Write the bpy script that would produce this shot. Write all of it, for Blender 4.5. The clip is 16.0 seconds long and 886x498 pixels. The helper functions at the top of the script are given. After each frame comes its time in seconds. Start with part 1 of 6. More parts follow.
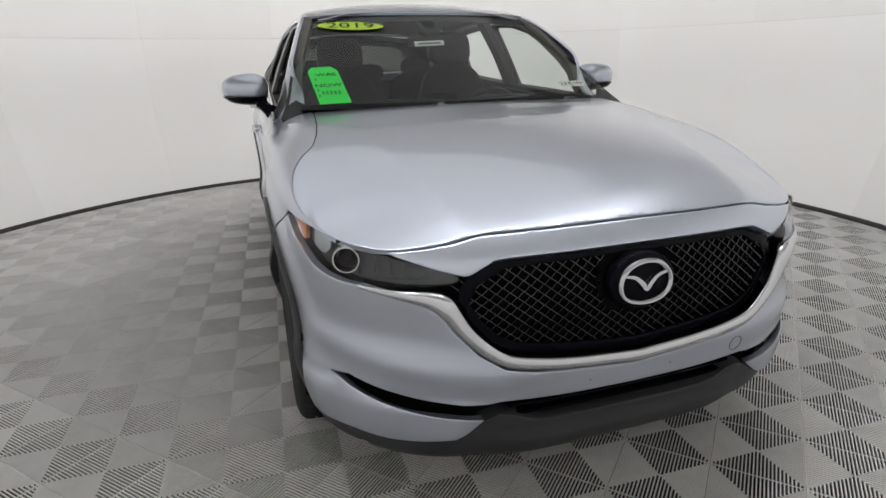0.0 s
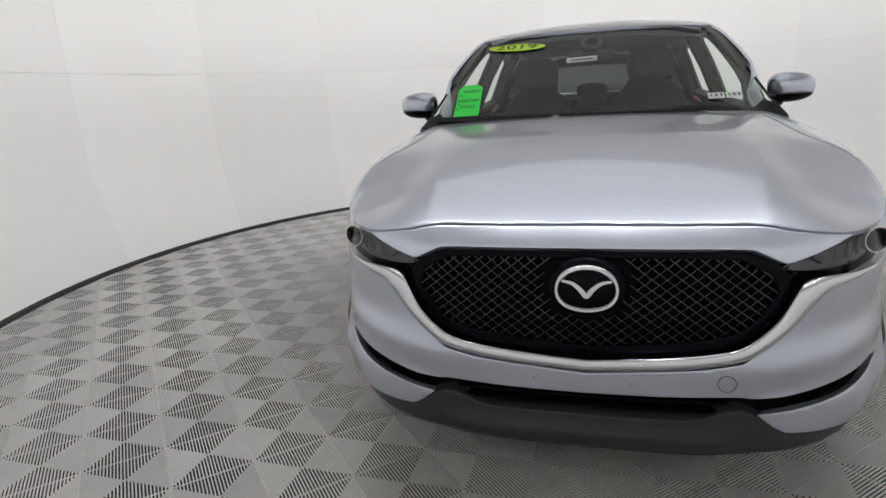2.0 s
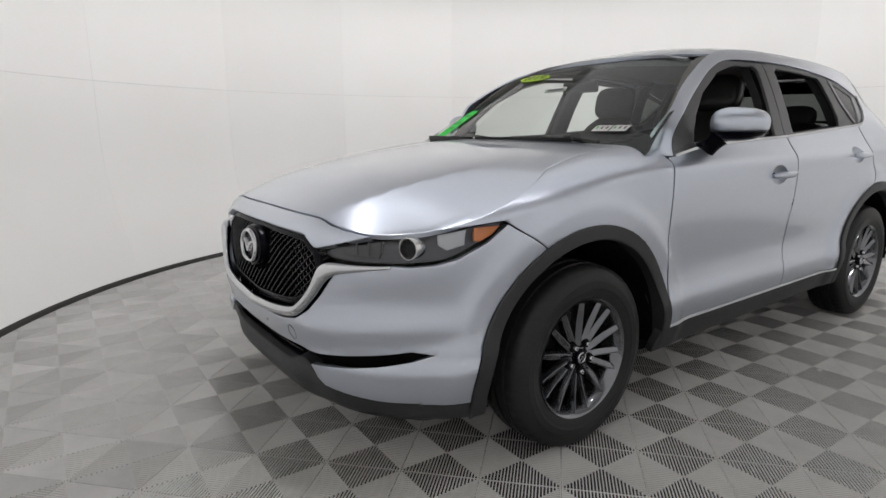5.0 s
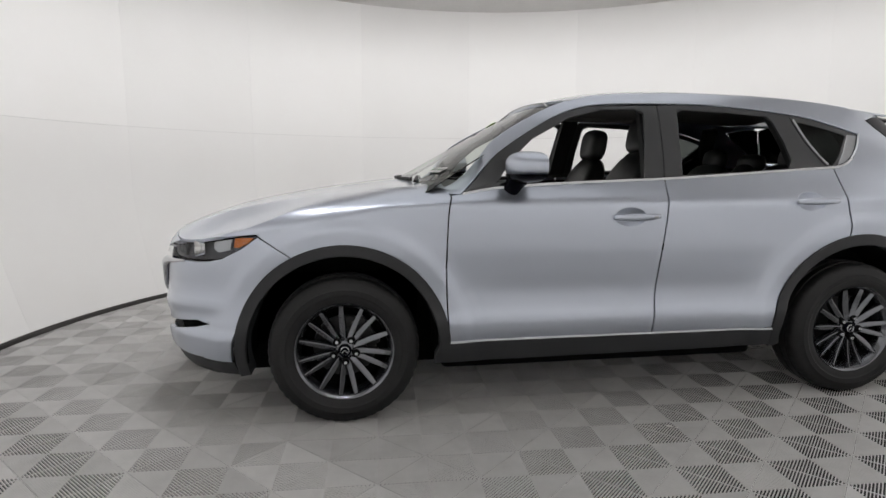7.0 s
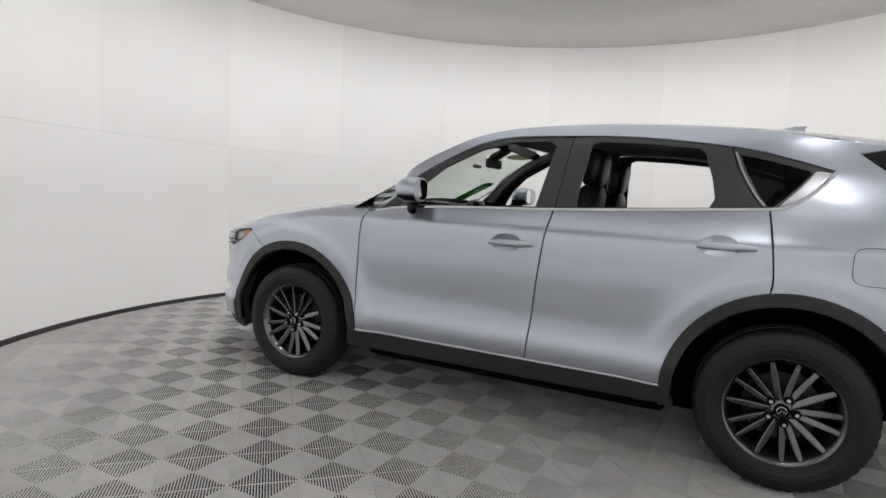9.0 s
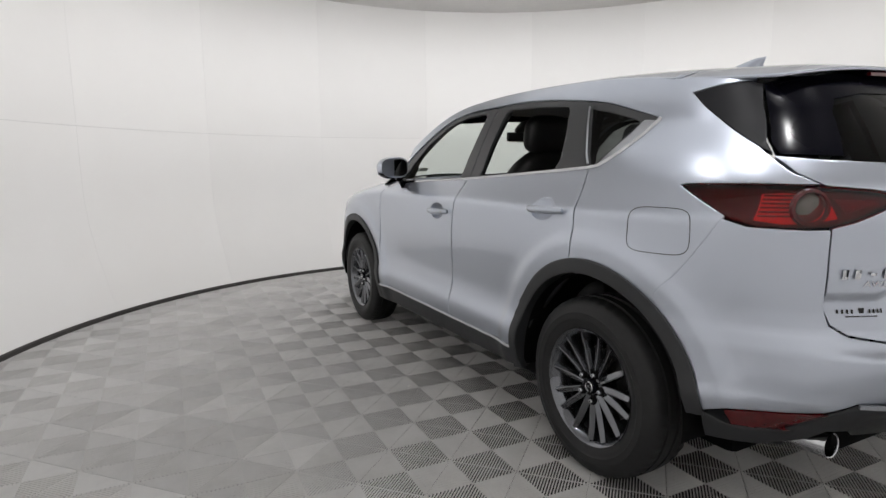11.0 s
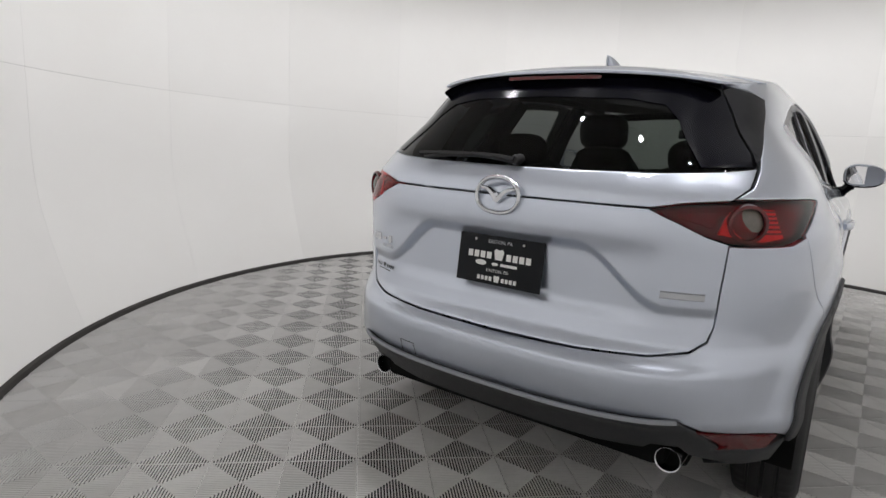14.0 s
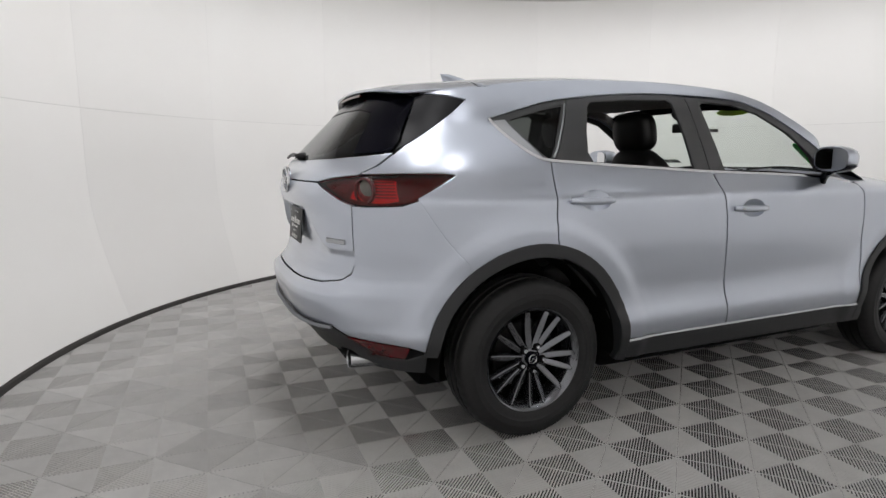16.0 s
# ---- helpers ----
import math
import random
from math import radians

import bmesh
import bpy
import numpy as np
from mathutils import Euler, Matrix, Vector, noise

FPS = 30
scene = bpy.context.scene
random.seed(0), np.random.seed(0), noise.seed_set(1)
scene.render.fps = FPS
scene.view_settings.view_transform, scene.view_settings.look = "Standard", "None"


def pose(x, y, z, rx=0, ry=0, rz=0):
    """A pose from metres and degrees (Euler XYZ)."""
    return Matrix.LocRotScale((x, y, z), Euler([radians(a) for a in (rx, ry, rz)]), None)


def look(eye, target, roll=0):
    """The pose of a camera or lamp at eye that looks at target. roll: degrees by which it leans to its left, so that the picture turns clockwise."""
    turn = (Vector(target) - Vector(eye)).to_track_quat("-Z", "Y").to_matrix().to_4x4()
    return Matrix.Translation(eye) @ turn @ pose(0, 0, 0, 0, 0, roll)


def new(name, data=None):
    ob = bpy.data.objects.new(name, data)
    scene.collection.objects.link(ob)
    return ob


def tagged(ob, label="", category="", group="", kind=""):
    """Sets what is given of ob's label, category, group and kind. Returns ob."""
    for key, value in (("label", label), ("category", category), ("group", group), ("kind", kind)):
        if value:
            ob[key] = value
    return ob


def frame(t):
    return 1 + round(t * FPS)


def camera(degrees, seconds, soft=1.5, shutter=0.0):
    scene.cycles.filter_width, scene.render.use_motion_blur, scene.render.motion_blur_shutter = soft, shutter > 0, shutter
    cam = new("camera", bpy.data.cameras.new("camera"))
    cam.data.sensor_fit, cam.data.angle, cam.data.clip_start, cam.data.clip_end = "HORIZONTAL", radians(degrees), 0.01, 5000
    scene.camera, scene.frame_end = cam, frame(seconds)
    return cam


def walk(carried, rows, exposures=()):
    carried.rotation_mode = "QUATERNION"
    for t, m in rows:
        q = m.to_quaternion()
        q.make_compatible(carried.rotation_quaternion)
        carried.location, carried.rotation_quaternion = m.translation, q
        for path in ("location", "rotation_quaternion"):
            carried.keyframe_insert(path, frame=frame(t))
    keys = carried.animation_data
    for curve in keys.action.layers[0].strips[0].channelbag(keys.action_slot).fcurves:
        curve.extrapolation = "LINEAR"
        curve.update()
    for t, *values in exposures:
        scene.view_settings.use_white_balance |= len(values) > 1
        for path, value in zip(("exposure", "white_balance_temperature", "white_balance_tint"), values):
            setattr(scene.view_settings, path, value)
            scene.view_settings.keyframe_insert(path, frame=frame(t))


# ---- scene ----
cam = camera(75.09, 16.0)
PATH = [
    (0, (3.489, -0.952, 1.347), (1.683, -0.370, 0.716), -1.36),
    (0.5, (3.558, -0.814, 1.295), (1.701, -0.405, 0.675), -2.16),
    (1, (3.674, -0.610, 1.258), (1.772, -0.427, 0.665), -2.14),
    (1.5, (3.730, -0.331, 1.317), (1.818, -0.513, 0.760), -2.77),
    (2, (3.769, 0.011, 1.281), (1.903, -0.487, 0.762), -3.19),
    (2.5, (3.779, 0.328, 1.267), (1.999, -0.422, 0.748), -3.41),
    (3, (3.707, 0.694, 1.290), (2.024, -0.287, 0.835), -1.73),
    (3.5, (3.611, 1.065, 1.246), (2.071, -0.141, 0.829), -0.91),
    (4, (3.480, 1.478, 1.248), (2.073, 0.108, 0.870), -0.33),
    (4.5, (3.246, 1.915, 1.268), (1.949, 0.436, 0.905), -0.24),
    (4.7, (3.151, 2.042, 1.222), (1.908, 0.524, 0.836), -0.19),
    (6.8, (1.458, 3.496, 1.186), (1.080, 1.554, 0.888), -0.30),
    (7, (1.267, 3.570, 1.220), (0.983, 1.610, 0.940), -0.02),
    (7.5, (0.647, 3.717, 1.170), (0.702, 1.738, 0.886), 0.04),
    (8, (0.110, 3.791, 1.159), (0.445, 1.835, 0.904), 1.14),
    (8.2, (-0.128, 3.798, 1.183), (0.297, 1.857, 0.951), 2.02),
    (10.3, (-2.444, 3.034, 1.223), (-0.902, 1.781, 0.996), 0.98),
    (10.5, (-2.629, 2.856, 1.211), (-1.025, 1.690, 0.958), 0.66),
    (11, (-3.037, 2.403, 1.230), (-1.276, 1.497, 0.947), -0.63),
    (11.5, (-3.391, 1.926, 1.263), (-1.508, 1.311, 0.990), -0.89),
    (12, (-3.633, 1.353, 1.264), (-1.675, 1.081, 0.960), -0.28),
    (12.5, (-3.789, 0.775, 1.244), (-1.820, 0.915, 0.920), 0.25),
    (13, (-3.884, 0.201, 1.234), (-1.979, 0.717, 0.909), -0.24),
    (13.5, (-3.877, -0.382, 1.233), (-2.101, 0.471, 0.888), 0.88),
    (14, (-3.839, -0.921, 1.273), (-2.227, 0.210, 0.920), 3.01),
    (14.5, (-3.675, -1.516, 1.276), (-2.199, -0.208, 0.943), 3.85),
    (15, (-3.419, -2.045, 1.265), (-2.131, -0.544, 0.964), 2.77),
    (15.5, (-3.096, -2.537, 1.244), (-2.069, -0.848, 0.942), 1.44),
    (16, (-2.694, -2.951, 1.229), (-1.895, -1.144, 0.919), -0.03),
]
walk(cam, [(t, look(eye, target, roll)) for t, eye, target, roll in PATH])

# ---- light: an assumed, unseen ring of round spotlights under the ceiling, turned outwards; the white wall throws their light on the car ----
ROOM = Vector((0.0, -0.08, 0.0))     # middle of the round booth
R_BASE, R_WALL, CEIL = 3.735, 4.0, 3.2

world = bpy.data.worlds.new("world")
world.use_nodes = True
world.node_tree.nodes["Background"].inputs[0].default_value = (0.9, 0.95, 1.0, 1)
world.node_tree.nodes["Background"].inputs[1].default_value = 0.15
scene.world = world
scene.view_settings.exposure = 0.0

# Only glints on the bonnet hint at round lamps; ring and aim are assumed.
LAMP_POWER, LAMP_GLOW, LAMP_COUNT, LAMP_RADIUS, LAMP_DROP = 40.0, 1.2, 18, 2.05, 0.27
SHEET_GLOW, SHEET_RADIUS = 0.54, 1.85          # an unseen dim glowing sheet, added mid-ceiling as fill light
LAMPS = []
for k in range(LAMP_COUNT):
    turn = math.tau * (k + 0.35) / LAMP_COUNT
    eye = ROOM + Vector((LAMP_RADIUS * math.cos(turn), LAMP_RADIUS * math.sin(turn), CEIL - LAMP_DROP))
    aim = look(eye, ROOM + Vector((R_WALL * math.cos(turn), R_WALL * math.sin(turn), 0.9)))
    data = bpy.data.lights.new("spot", "SPOT")
    data.energy, data.color = LAMP_POWER, (0.99, 0.985, 1.0)
    data.spot_size, data.spot_blend, data.shadow_soft_size = radians(148), 0.9, 0.018
    spot = bpy.data.objects.new("spot", data)
    scene.collection.objects.link(spot)
    spot.matrix_world = aim
    LAMPS.append(aim)


# ---- materials ----
def mat(name):
    m = bpy.data.materials.new(name)
    m.use_nodes = True
    nt = m.node_tree
    return m, nt, nt.nodes["Principled BSDF"]


def setp(b, color=None, rough=None, metal=None, coat=None, coat_rough=None, trans=None, ior=None, spec=None, emit=None, power=None):
    for key, value in (("Base Color", color), ("Roughness", rough), ("Metallic", metal), ("Coat Weight", coat),
                       ("Coat Roughness", coat_rough), ("Transmission Weight", trans), ("IOR", ior),
                       ("Specular IOR Level", spec), ("Emission Color", emit), ("Emission Strength", power)):
        if value is not None:
            b.inputs[key].default_value = (*value, 1) if isinstance(value, tuple) else value


def noise_node(nt, scale, detail=4.0, rough=0.55, coord="Object"):
    tc = nt.nodes.new("ShaderNodeTexCoord")
    n = nt.nodes.new("ShaderNodeTexNoise")
    n.inputs["Scale"].default_value, n.inputs["Detail"].default_value, n.inputs["Roughness"].default_value = scale, detail, rough
    nt.links.new(tc.outputs[coord], n.inputs["Vector"])
    return n


def ramp(nt, src, stops):
    r = nt.nodes.new("ShaderNodeValToRGB")
    e = r.color_ramp.elements
    while len(e) < len(stops):
        e.new(0.5)
    for el, (pos, col) in zip(e, stops):
        el.position, el.color = pos, (*col, 1) if isinstance(col, tuple) else (col, col, col, 1)
    nt.links.new(src, r.inputs[0])
    return r


def bump(nt, b, src, strength, dist):
    n = nt.nodes.new("ShaderNodeBump")
    n.inputs["Strength"].default_value, n.inputs["Distance"].default_value = strength, dist
    nt.links.new(src, n.inputs["Height"])
    nt.links.new(n.outputs[0], b.inputs["Normal"])
    return n


def plain(name, color, rough, metal=0.0, vary=0.12, scale=40.0, relief=0.0, coat=0.0, spec=0.5):
    """A surface with a slight change of tone and gloss at two scales."""
    m, nt, b = mat(name)
    setp(b, color=color, rough=rough, metal=metal, coat=coat, spec=spec)
    if vary:
        fine, wide = noise_node(nt, scale), noise_node(nt, scale * 0.12, 3)
        mix = nt.nodes.new("ShaderNodeMath")
        mix.operation = "ADD"
        nt.links.new(fine.outputs[0], mix.inputs[0])
        nt.links.new(wide.outputs[0], mix.inputs[1])
        half = nt.nodes.new("ShaderNodeMath")
        half.operation, half.inputs[1].default_value = "MULTIPLY", 0.5
        nt.links.new(mix.outputs[0], half.inputs[0])
        lo, hi = tuple(c * (1 - vary) for c in color), tuple(min(1, c * (1 + vary)) for c in color)
        nt.links.new(ramp(nt, half.outputs[0], [(0.3, lo), (0.7, hi)]).outputs[0], b.inputs["Base Color"])
        nt.links.new(ramp(nt, half.outputs[0], [(0.3, max(0.0, rough * 0.85)), (0.7, min(1.0, rough * 1.15))]).outputs[0], b.inputs["Roughness"])
        if relief:
            bump(nt, b, fine.outputs[0], 0.5, relief)
    return m


def paint_material():
    """Silver metallic paint: fine flakes under a clear coat."""
    m, nt, b = mat("silver_paint")
    setp(b, color=(0.54, 0.578, 0.655), rough=0.32, metal=0.86, coat=0.9, coat_rough=0.03, ior=1.5)
    flake = noise_node(nt, 1400, 2)
    nt.links.new(ramp(nt, flake.outputs[0], [(0.3, (0.515, 0.553, 0.63)), (0.7, (0.56, 0.598, 0.68))]).outputs[0], b.inputs["Base Color"])
    dust = noise_node(nt, 1.5, 2, 0.5)
    nt.links.new(ramp(nt, dust.outputs[0], [(0.35, 0.305), (0.7, 0.335)]).outputs[0], b.inputs["Roughness"])
    return m


def glass_material(name, tint, rough=0.0, shine=0.028):
    m, nt, b = mat(name)
    setp(b, color=tint, rough=rough, trans=1.0, ior=1.01, spec=0.9)
    # a thin pane: the light goes straight through, its face reflects
    nt.nodes.remove(b)
    out = nt.nodes["Material Output"]
    clear, gloss, mix, facing, power, span = (nt.nodes.new("ShaderNode" + k) for k in ("BsdfTransparent", "BsdfGlossy", "MixShader", "LayerWeight", "Math", "MapRange"))
    clear.inputs[0].default_value = (*tint, 1)
    gloss.inputs["Roughness"].default_value = max(rough, 0.01)
    power.operation, power.inputs[1].default_value = "POWER", 5.0
    span.inputs["To Min"].default_value, span.inputs["To Max"].default_value = shine, 1.0
    facing.inputs[0].default_value = 0.5
    nt.links.new(facing.outputs["Facing"], power.inputs[0])
    nt.links.new(power.outputs[0], span.inputs["Value"])
    nt.links.new(span.outputs[0], mix.inputs[0])
    nt.links.new(clear.outputs[0], mix.inputs[1])
    nt.links.new(gloss.outputs[0], mix.inputs[2])
    nt.links.new(mix.outputs[0], out.inputs[0])
    return m


def wall_material():
    m, nt, b = mat("white_wall_panel")
    setp(b, color=(0.80, 0.79, 0.78), rough=0.42, spec=0.4)
    wide, fine = noise_node(nt, 0.9, 5, 0.6), noise_node(nt, 60, 3)
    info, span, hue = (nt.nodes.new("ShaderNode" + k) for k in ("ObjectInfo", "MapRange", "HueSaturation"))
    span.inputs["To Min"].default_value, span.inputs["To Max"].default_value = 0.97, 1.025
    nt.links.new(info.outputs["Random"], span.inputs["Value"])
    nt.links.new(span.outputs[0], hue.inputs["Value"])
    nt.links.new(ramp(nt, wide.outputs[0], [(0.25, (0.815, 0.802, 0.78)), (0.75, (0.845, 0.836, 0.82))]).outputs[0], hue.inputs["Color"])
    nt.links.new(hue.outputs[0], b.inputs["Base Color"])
    nt.links.new(ramp(nt, wide.outputs[0], [(0.3, 0.36), (0.7, 0.5)]).outputs[0], b.inputs["Roughness"])
    bump(nt, b, fine.outputs[0], 0.15, 0.0006)
    return m


def tile_material():
    m, nt, b = mat("grey_plastic_tile")
    setp(b, color=(0.2, 0.2, 0.2), rough=0.5, spec=0.15)
    wide, fine = noise_node(nt, 6.0, 6, 0.7), noise_node(nt, 160, 3)
    info = nt.nodes.new("ShaderNodeObjectInfo")
    col = ramp(nt, wide.outputs[0], [(0.25, (0.56, 0.551, 0.537)), (0.55, (0.645, 0.635, 0.619)), (0.8, (0.685, 0.675, 0.66))])
    hue = nt.nodes.new("ShaderNodeHueSaturation")
    span = nt.nodes.new("ShaderNodeMapRange")
    span.inputs["To Min"].default_value, span.inputs["To Max"].default_value = 0.9, 1.08
    nt.links.new(info.outputs["Random"], span.inputs["Value"])
    nt.links.new(span.outputs[0], hue.inputs["Value"])
    nt.links.new(col.outputs[0], hue.inputs["Color"])
    nt.links.new(hue.outputs[0], b.inputs["Base Color"])
    nt.links.new(ramp(nt, wide.outputs[0], [(0.3, 0.42), (0.7, 0.6)]).outputs[0], b.inputs["Roughness"])
    bump(nt, b, fine.outputs[0], 0.3, 0.0005)
    return m


PAINT = paint_material()
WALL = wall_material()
TILE = tile_material()
SLOT = plain("dark_slot_bed", (0.02, 0.02, 0.02), 0.9, vary=0.3, scale=20)
CEILING = plain("grey_ceiling_board", (0.70, 0.685, 0.67), 0.9, scale=25, vary=0.06)
EDGE = plain("dark_wall_edge", (0.025, 0.022, 0.02), 0.7, vary=0.4, scale=14)
SEAM = plain("panel_joint", (0.6, 0.59, 0.57), 0.7, vary=0.1)
CLAD = plain("grained_black_plastic", (0.027, 0.028, 0.030), 0.5, scale=300, vary=0.15, relief=0.0004)
SATIN = plain("satin_black_trim", (0.052, 0.053, 0.056), 0.33, scale=40, vary=0.04, spec=0.6)
GLOSSBLACK = plain("gloss_black", (0.003, 0.003, 0.006), 0.14, vary=0, spec=0.08)
GRILLE = plain("grille_plastic", (0.004, 0.005, 0.008), 0.14, vary=0, spec=0.5)
BLACKTRIM = plain("black_plastic", (0.010, 0.010, 0.011), 0.45, scale=150, vary=0.15, spec=0.35)
FIN = plain("satin_black_fin", (0.010, 0.010, 0.012), 0.38, vary=0.05, spec=0.14)
DEEP = plain("deep_black", (0.004, 0.004, 0.004), 0.9, vary=0, spec=0.1)
CHROME = plain("chrome", (0.62, 0.63, 0.65), 0.12, 1.0, vary=0.04, scale=15)
SATINCHROME = plain("satin_silver_trim", (0.46, 0.47, 0.49), 0.36, 1.0, vary=0.05)
DULLSILVER = plain("dull_silver_trim", (0.30, 0.31, 0.33), 0.5, 0.7, vary=0.05)
RIMMETAL = plain("gunmetal_wheel", (0.16, 0.165, 0.18), 0.12, 0.9, vary=0.12, scale=30, coat=0.7)
RUBBER = plain("tyre_rubber", (0.016, 0.016, 0.0165), 0.55, vary=0.35, scale=60, relief=0.0005, spec=0.35)
LEATHER = plain("black_leather", (0.010, 0.010, 0.011), 0.45, vary=0.2, scale=220, relief=0.0005)
INTERIOR = plain("dark_interior_plastic", (0.012, 0.012, 0.013), 0.65, vary=0.15, scale=150)
HEADLINER = plain("headliner_cloth", (0.16, 0.155, 0.145), 0.95, vary=0.08, scale=300)
DISC = plain("brake_iron", (0.045, 0.045, 0.046), 0.4, 0.8, vary=0.2)
STEEL = plain("brushed_steel", (0.45, 0.45, 0.45), 0.3, 1.0, vary=0.1)
MIRROR = plain("mirror_glass", (0.85, 0.86, 0.88), 0.02, 1.0, vary=0)
GLASS = glass_material("clear_glass", (0.80, 0.86, 0.82))
PRIVACY = glass_material("privacy_glass", (0.095, 0.105, 0.10), shine=0.014)
LENS = glass_material("lamp_lens", (0.93, 0.94, 0.95))
REDLENS = glass_material("red_lamp_lens", (0.78, 0.05, 0.06), shine=0.04)
AMBER = plain("amber_reflector", (0.62, 0.17, 0.02), 0.18, vary=0.1, scale=60, coat=0.8)
BULB = plain("bulb_glass", (0.12, 0.105, 0.09), 0.14, vary=0.2, scale=60, coat=0.5)
RED = plain("red_reflector", (0.085, 0.003, 0.005), 0.12, vary=0.35, scale=70, coat=0.35)
REDBRIGHT = plain("bright_red_reflector", (0.95, 0.03, 0.04), 0.2, vary=0.3, scale=60, coat=0.8)
LAMPCHROME = plain("lamp_reflector", (0.66, 0.66, 0.65), 0.16, 1.0, vary=0.05)
LAMPDARK = plain("lamp_bezel", (0.10, 0.10, 0.11), 0.3, 0.5, vary=0.2, scale=60)
MAROON = plain("dark_red_lamp_back", (0.045, 0.004, 0.006), 0.3, vary=0.3, scale=50)
WHITEPLASTIC = plain("white_label", (0.78, 0.78, 0.76), 0.5, vary=0.05)
GREEN = plain("green_card", (0.02, 0.86, 0.08), 0.5, vary=0.04)
YELLOW = plain("yellow_green_decal", (0.55, 0.85, 0.02), 0.45, vary=0.04)
INK = plain("black_ink", (0.006, 0.006, 0.006), 0.55, vary=0)
PLATEBLACK = plain("black_plate", (0.006, 0.007, 0.009), 0.4, vary=0.1, spec=0.2)
DEBRIS = plain("white_debris", (0.75, 0.74, 0.7), 0.6, vary=0.1)
GREENINK = plain("dark_green_ink", (0.0, 0.42, 0.04), 0.5, vary=0)

def glow_material(name, power):
    """White glowing face of an added light."""
    m, nt, b = mat(name)
    setp(b, color=(0.5, 0.5, 0.5), rough=0.6, emit=(0.99, 0.99, 1.0), power=power)
    return m


GLOW = glow_material("lamp_glow", LAMP_GLOW)
SHEETGLOW = glow_material("fill_glow", SHEET_GLOW)


# ---- mesh helpers ----
def link(name, me, material, parent=None, label=""):
    if material is not None and not me.materials:
        me.materials.append(material)
    ob = new(name, me)
    if parent is not None:
        ob.parent = parent
    return tagged(ob, label)


def part(name, bm, material, parent=None, label="", smooth=40):
    me = bpy.data.meshes.new(name)
    bm.normal_update()
    bm.to_mesh(me)
    bm.free()
    if smooth:
        for f in me.polygons:
            f.use_smooth = True
        me.set_sharp_from_angle(angle=radians(smooth))
    return link(name, me, material, parent, label)


def empty(name, label="", category="", at=(0, 0, 0), kind="", group=""):
    ob = new(name)
    ob.empty_display_size = 0.2
    ob.location = at
    return tagged(ob, label, category, group, kind)


def spline(points, n=8, closed=False):
    """A smooth curve through the points (Catmull-Rom), in any number of dimensions."""
    p = [np.array(q, float) for q in points]
    out = []
    count = len(p) if closed else len(p) - 1
    for k in range(count):
        a, b, c, d = (p[(k + o) % len(p)] if closed else p[min(max(k + o, 0), len(p) - 1)] for o in (-1, 0, 1, 2))
        for s in range(n):
            t = s / n
            out.append(0.5 * (2 * b + (c - a) * t + (2 * a - 5 * b + 4 * c - d) * t * t + (3 * b - a - 3 * c + d) * t ** 3))
    if not closed:
        out.append(p[-1])
    return out


def curve1(knots):
    """A smooth function through (x, value) knots, which never overshoots them."""
    xs, ys = np.array([k[0] for k in knots], float), np.array([k[1] for k in knots], float)
    d = np.diff(ys) / np.diff(xs)
    m = np.zeros(len(xs))
    m[0], m[-1] = d[0], d[-1]
    for k in range(1, len(xs) - 1):
        m[k] = 0 if d[k - 1] * d[k] <= 0 else 2 * d[k - 1] * d[k] / (d[k - 1] + d[k])

    def value(x):
        x = min(max(x, xs[0]), xs[-1])
        k = min(max(int(np.searchsorted(xs, x)) - 1, 0), len(xs) - 2)
        h = xs[k + 1] - xs[k]
        t = (x - xs[k]) / h
        return ((1 + 2 * t) * (1 - t) ** 2 * ys[k] + t * (1 - t) ** 2 * h * m[k] + t * t * (3 - 2 * t) * ys[k + 1] + t * t * (t - 1) * h * m[k + 1])
    return value


def faired(knots, lo, hi, sigma):
    """A curve through the knots with its bends eased over a length sigma."""
    raw, step = curve1(knots), 0.004
    xs = np.arange(lo - 4 * sigma, hi + 4 * sigma, step)
    ys = np.array([raw(min(max(x, lo), hi)) for x in xs])
    n = int(3 * sigma / step)
    kern = np.exp(-0.5 * (np.arange(-n, n + 1) * step / sigma) ** 2)
    ys = np.convolve(np.pad(ys, n, mode="edge"), kern / kern.sum(), mode="valid")

    def value(x):
        q = (min(max(x, lo), hi) - xs[0]) / step
        k = min(max(int(q), 1), len(xs) - 3)
        t = q - k
        a, b, c, d = ys[k - 1], ys[k], ys[k + 1], ys[k + 2]
        return float(b + 0.5 * t * (c - a + t * (2 * a - 5 * b + 4 * c - d + t * (3 * (b - c) + d - a))))
    return value


def smooth01(t):
    t = min(max(t, 0.0), 1.0)
    return t * t * (3 - 2 * t)


def resample(loop, step):
    """Points along a closed loop, about step apart, that keep its corners."""
    out = []
    for k in range(len(loop)):
        a, b = np.array(loop[k], float), np.array(loop[(k + 1) % len(loop)], float)
        n = max(1, int(round(np.hypot(*(b - a)) / step)))
        out += [a + (b - a) * s / n for s in range(n)]
    keep = [out[0]]
    for q in out[1:]:
        if np.hypot(*(q - keep[-1])) > step * 0.12:
            keep.append(q)
    return np.array(keep)


def within(points, loops):
    """Which points lie inside the first loop and outside the others."""
    flag = np.zeros(len(points), bool)
    x, y = points[:, 0], points[:, 1]
    for loop in loops:
        for k in range(len(loop)):
            (ax, ay), (bx, by) = loop[k - 1], loop[k]
            if ay == by:
                continue
            cross = ((ay > y) != (by > y)) & (x < (bx - ax) * (y - ay) / (by - ay) + ax)
            flag ^= cross
    return flag


